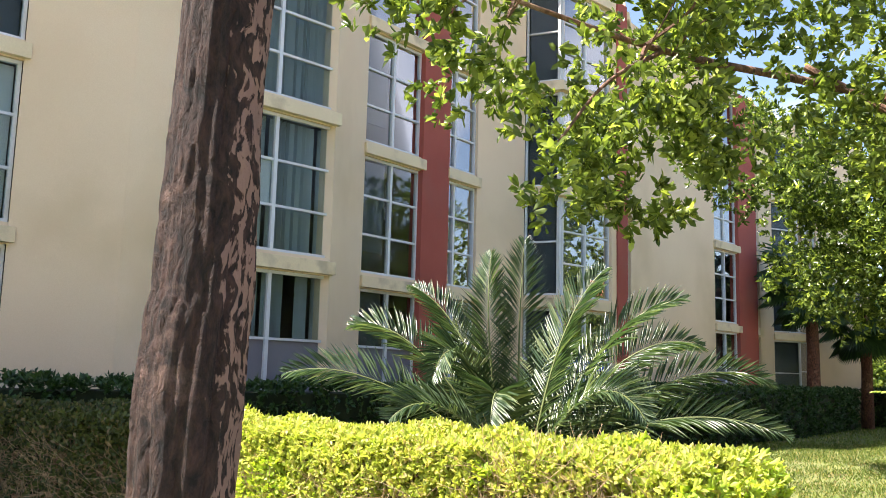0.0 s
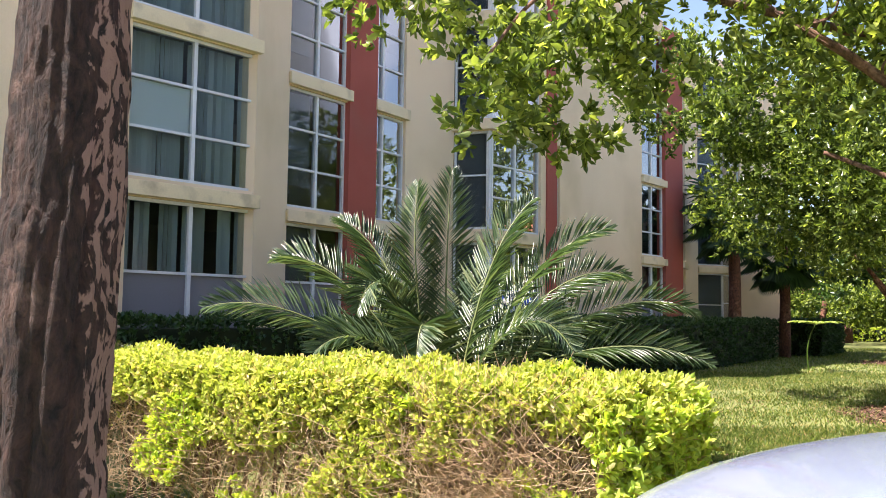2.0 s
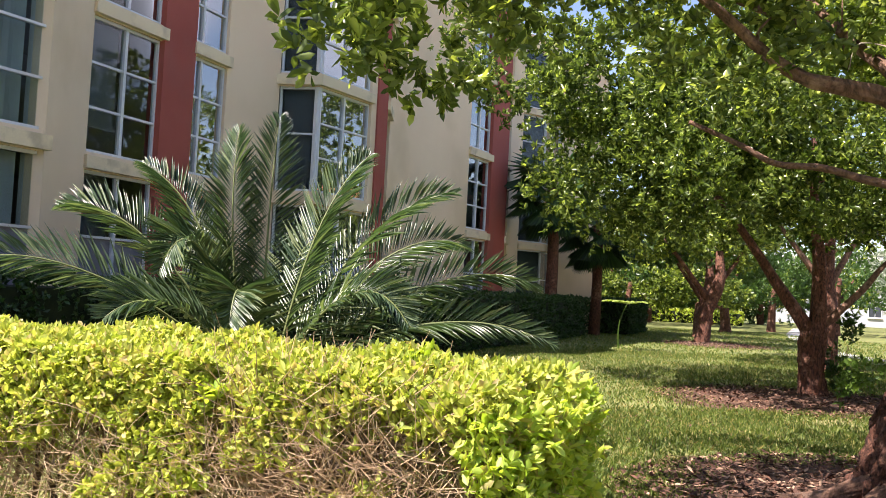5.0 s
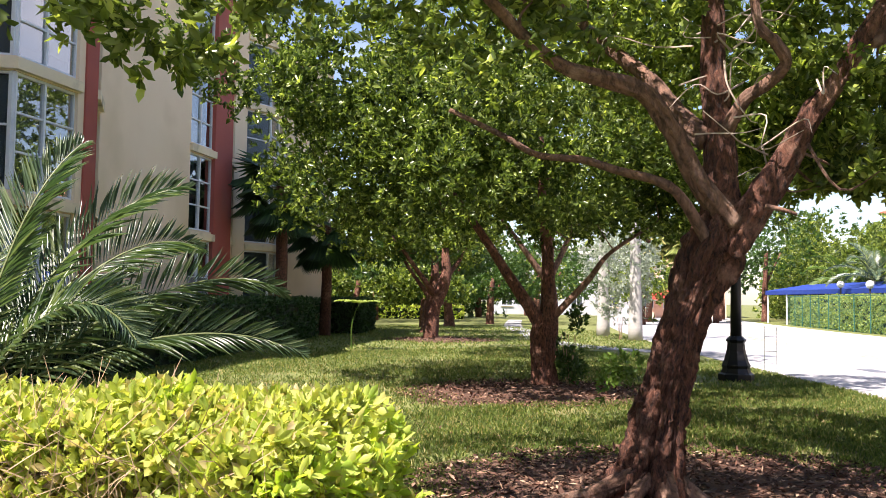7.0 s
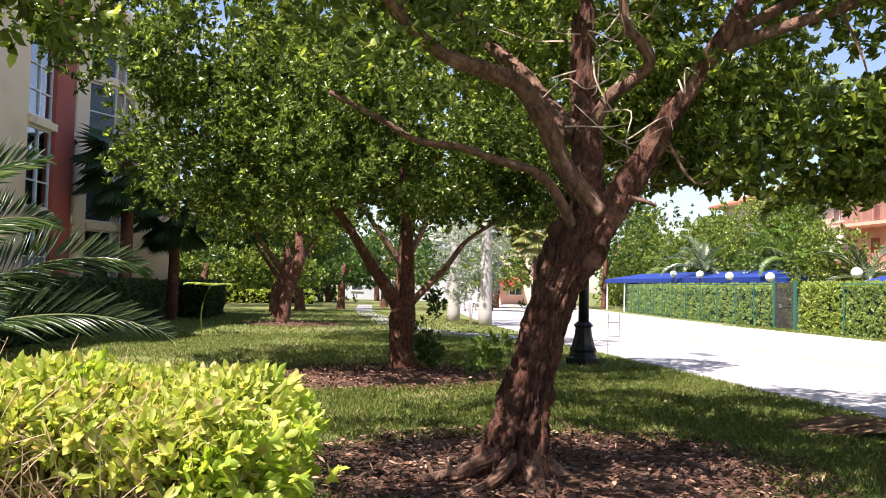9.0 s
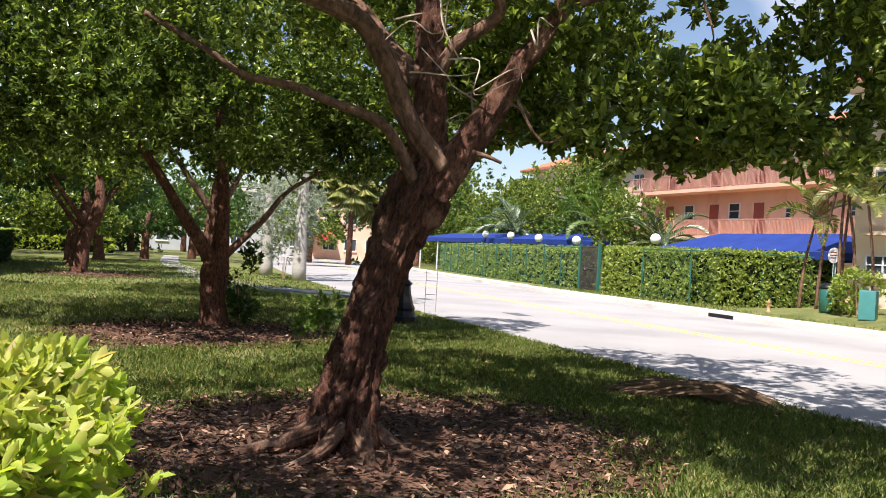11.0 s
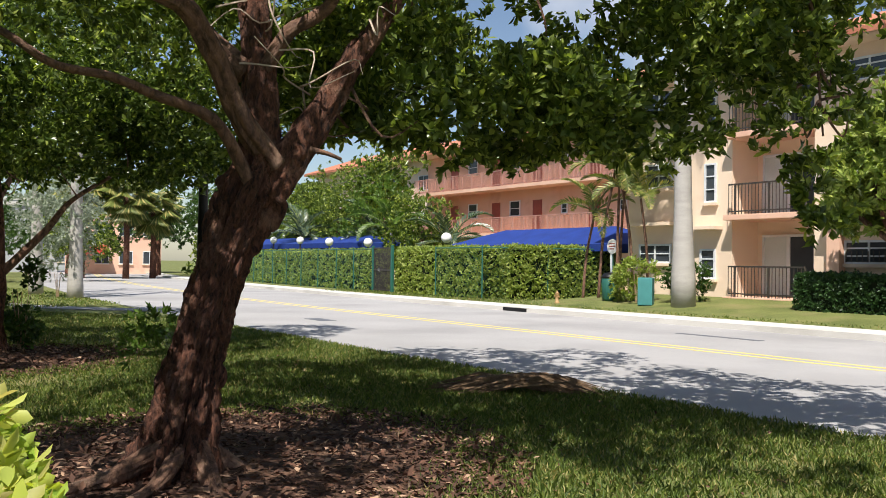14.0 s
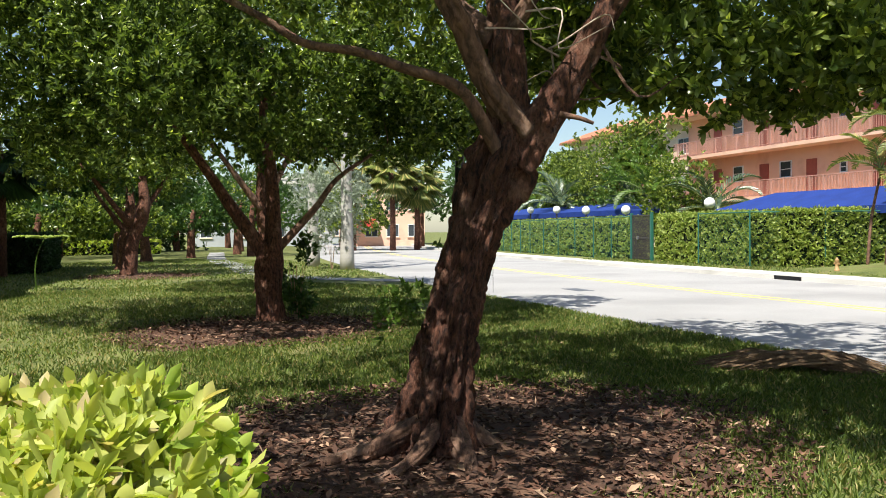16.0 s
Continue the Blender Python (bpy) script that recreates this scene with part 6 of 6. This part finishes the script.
for a, b in (((-0.14, 0), (-0.14, 1.05)), ((0.14, 0), (0.14, 1.05)), ((-0.14, 0.45), (0.14, 0.45)), ((-0.14, 0.8), (0.14, 0.8))):
    bm = bmesh.new()
    tube(bm, [Vector((19.0 + a[0] * 0.6, 15.9 - a[0] * 0.8, a[1])), Vector((19.0 + b[0] * 0.6, 15.9 - b[0] * 0.8, b[1]))], [0.009, 0.009], 5)
    part("wire", bm, M_CHROME, st)
# hydrant, litter bin and notice by the drive
HY = vp(25.8, 18.7)
hy = thing("fire_hydrant", "small tan fire hydrant on the verge", "hydrant", tuple(HY))
bm = bmesh.new()
lathe(bm, Matrix.Translation(HY) @ Matrix.Scale(0.65, 4), [(0.13, -0.05), (0.13, 0.06), (0.09, 0.08), (0.085, 0.42), (0.11, 0.44), (0.11, 0.48)], 12)
part("barrel", bm, M_HYDRANT, hy, "", True)
bm = bmesh.new()
lathe(bm, Matrix.Translation(HY) @ Matrix.Scale(0.65, 4), [(0.1, 0.482), (0.09, 0.54), (0.05, 0.58), (0.025, 0.6), (0.025, 0.64)], 12)
part("bonnet", bm, M_HYDRANT, hy, "", True)
for sx in (-1, 1):
    bm = bmesh.new()
    lathe(bm, street_pose(25.8, 18.7, HY.z + 0.22) @ pose(0, 0, 0, 0, 90 * sx, 0) @ Matrix.Scale(0.65, 4), [(0.045, 0.07), (0.045, 0.13), (0.055, 0.135), (0.055, 0.17)], 10)
    part("nozzle", bm, M_HYDRANT, hy)
BI = vp(24.5, 19.9)
bn = thing("litter_bin", "dark green lidded litter bin by the shrub", "bin", tuple(BI))
bm = bmesh.new()
lathe(bm, Matrix.Translation(BI), [(0.22, 0.0), (0.27, 0.06), (0.29, 0.72), (0.27, 0.74)], 14)
part("body", bm, M_GREENPOST, bn, "", True)
bm = bmesh.new()
lathe(bm, Matrix.Translation(BI), [(0.3, 0.742), (0.3, 0.79), (0.2, 0.9), (0.05, 0.93)], 14)
part("lid", bm, M_BLACK, bn, "", True)
NO = street_pose(25.5, 21.0, verge_z(25.5, 21.0))
no = thing("notice_board", "round white notice on a slim post", "sign", tuple(NO.translation))
bm = bmesh.new()
tube(bm, [NO @ Vector((0, 0, -0.05)), NO @ Vector((0, 0, 2.0))], [0.025, 0.025], 8)
part("post", bm, M_GREENPOST, no)
bm = bmesh.new()
lathe(bm, NO @ pose(0, 0.03, 1.72, -90, 0, 0), [(0.25, 0.0), (0.26, 0.006), (0.26, 0.016), (0.25, 0.02)], 20)
disc = part("disc", bm, M_WHITE, no)
for k, (w, z) in enumerate(((0.26, 1.8), (0.32, 1.71), (0.22, 1.62))):
    bm = bmesh.new()
    sbox(bm, NO, -w / 2, w / 2, 0.052, 0.056, z, z + 0.04)
    part("writing_bar", bm, M_MAROON, disc)
# red hibiscus flowers on the shaded hedge
for x, y, z in ((-6.3, 11.05, 1.5), (-5.95, 11.25, 1.42), (-6.6, 10.7, 1.38)):
    fl = thing("hibiscus_flower", "red hibiscus flower on the hedge", "flower", (x, y, z), "hibiscus flowers")
    for k in range(5):
        a = k * 1.2566
        bm = bmesh.new()
        d = Vector((math.cos(a), -0.5, math.sin(a))).normalized()
        q = d.cross(Vector((0, -1, 0))).normalized()
        c = Vector((x, y, z))
        vs = [bm.verts.new(p) for p in (c, c + d * 0.05 + q * 0.035, c + d * 0.085 - Vector((0, 0.02, 0)), c + d * 0.05 - q * 0.035)]
        bm.faces.new(vs)
        part("petal", bm, M_FLOWER, fl)

# concrete slab path by the shaded hedge
bm = bmesh.new()
m, L = seg_pose((-7.5, 6.1), (-2.0, 7.35))
sbox(bm, m, 0, L, -0.7, 0.7, -0.05, 0.04, 0.01)
solo("slab_path", bm, M_CONC, "grey concrete slab path by the hedge", "path", kind="structure")


# ---- mulch rings ----
def mulch(cx, cy, rx, ry, seed, chips):
    bm = bmesh.new()
    rings = []
    for j in range(7):
        f = j / 6
        rings.append([])
        for k in range(40):
            a = 2 * math.pi * k / 40
            e = 1 + 0.22 * noise.noise(Vector((math.cos(a) * 1.5 + seed, math.sin(a) * 1.5, 0)))
            x, y = cx + rx * f * e * math.cos(a), cy + ry * f * e * math.sin(a)
            rings[-1].append(bm.verts.new((x, y, 0.012 + 0.10 * (1 - f) ** 1.2 + 0.02 * noise.noise(Vector((x * 3, y * 3, seed))) * (1 - f * f) - (0.03 if j == 6 else 0))))
    for a, b in zip(rings, rings[1:]):
        for k in range(40):
            bm.faces.new((a[k], b[k], b[(k + 1) % 40], a[(k + 1) % 40]))
    solo("mulch_bed", bm, M_SOIL, "dark bark mulch bed under the tree", "mulch", "mulch beds", "structure", True)
    n = chips
    a, r = rng.uniform(0, 2 * math.pi, n), np.sqrt(rng.uniform(0, 1, n)) * 1.02
    pos = np.stack([cx + rx * r * np.cos(a), cy + ry * r * np.sin(a), 0.02 + 0.10 * np.clip(1 - r, 0, 1) ** 1.2 + rng.uniform(0, 0.02, n)], 1)
    ax = np.stack([rng.normal(size=n), rng.normal(size=n), rng.normal(size=n) * 0.25], 1)
    nr = np.stack([rng.normal(size=n) * 0.35, rng.normal(size=n) * 0.35, np.ones(n)], 1)
    me = mesh_np("mulch_chips", [leaf_data(pos, ax, nr, rng.uniform(0.03, 0.11, n), rng.uniform(0.015, 0.045, n), 0.25, -0.05)], M_CHIP)
    tagged(new("mulch_chips", me), "scattered bark chips and dead leaves", "mulch", "", "stuff")


mulch(6.1, 7.2, 2.6, 2.3, 1.0, 9500)
mulch(10.3, 14.2, 2.5, 2.2, 5.0, 6000)
mulch(19.8, 31.4, 2.4, 2.2, 9.0, 2500)
# worn straw patches and strewn leaves on the lawn
n = 5000
pos = np.stack([rng.uniform(2.5, 14, n), rng.uniform(3, 18, n), np.full(n, 0.035)], 1)
keep = (pos[:, 0] * RN.x + pos[:, 1] * RN.y) < 5.9
pos = pos[keep & (np.array([noise.noise(Vector(p) * 0.7) for p in pos]) > 0.02)]
k = len(pos)
me = mesh_np("fallen_leaves", [leaf_data(pos, np.stack([rng.normal(size=k), rng.normal(size=k), rng.normal(size=k) * 0.2], 1), np.stack([rng.normal(size=k) * 0.3, rng.normal(size=k) * 0.3, np.ones(k)], 1), rng.uniform(0.03, 0.08, k), rng.uniform(0.015, 0.035, k), 0.2)], M_CHIP)
tagged(new("fallen_leaves", me), "dry leaves strewn over the lawn", "leaves", "", "stuff")


# ---- grass blades ----
def grass(n, x0, x1, y0, y1, length, width, nmin, nmax, z=0.0):
    p = np.stack([rng.uniform(x0, x1, n), rng.uniform(y0, y1, n), np.full(n, z)], 1)
    nn = p[:, 0] * RN.x + p[:, 1] * RN.y
    keep = (nn > nmin) & (nn < nmax)
    for cx, cy, rx, ry in ((6.1, 7.2, 2.0, 1.75), (10.3, 14.2, 1.95, 1.7)):
        keep &= ((p[:, 0] - cx) / rx) ** 2 + ((p[:, 1] - cy) / ry) ** 2 > rng.uniform(0.6, 1.4, n)
    p = p[keep]
    patch = np.array([noise.noise(Vector((q[0] * 0.5, q[1] * 0.5, 0.0))) for q in p])
    p = p[rng.uniform(0, 1, len(p)) < np.clip(0.85 + 0.9 * patch, 0.12, 1)]
    k = len(p)
    ax = np.stack([rng.normal(size=k) * 0.45, rng.normal(size=k) * 0.45, np.ones(k)], 1)
    nr = np.stack([rng.normal(size=k), rng.normal(size=k), np.full(k, 0.6)], 1)
    return leaf_data(p, ax, nr, rng.uniform(0.45, 1.15, k) * length, width, 0.1, 0.35)


chunks = [grass(60000, 14.0, 23.0, 6.0, 13.0, 0.08, 0.014, -20, 6.2), grass(210000, 2.0, 14.0, 1.0, 13.0, 0.075, 0.011, -20, 6.25), grass(90000, 3, 20, 12, 26, 0.08, 0.016, -20, 6.2), grass(50000, 8, 34, 24, 48, 0.09, 0.03, -40, 6.6), grass(26000, -2, 5, 4.5, 13, 0.08, 0.012, -20, 5)]
tagged(new("grass_blades", mesh_np("grass_blades", chunks, M_BLADE)), "short green lawn grass with dry blades", "grass", "", "stuff")
me = mesh_np("verge_grass", [grass(90000, 17, 46, -6, 24, 0.1, 0.03, 17.9, 21.6, 0.13)], M_BLADE)
tagged(new("verge_grass", me), "grass on the verge across the street", "grass", "", "stuff")
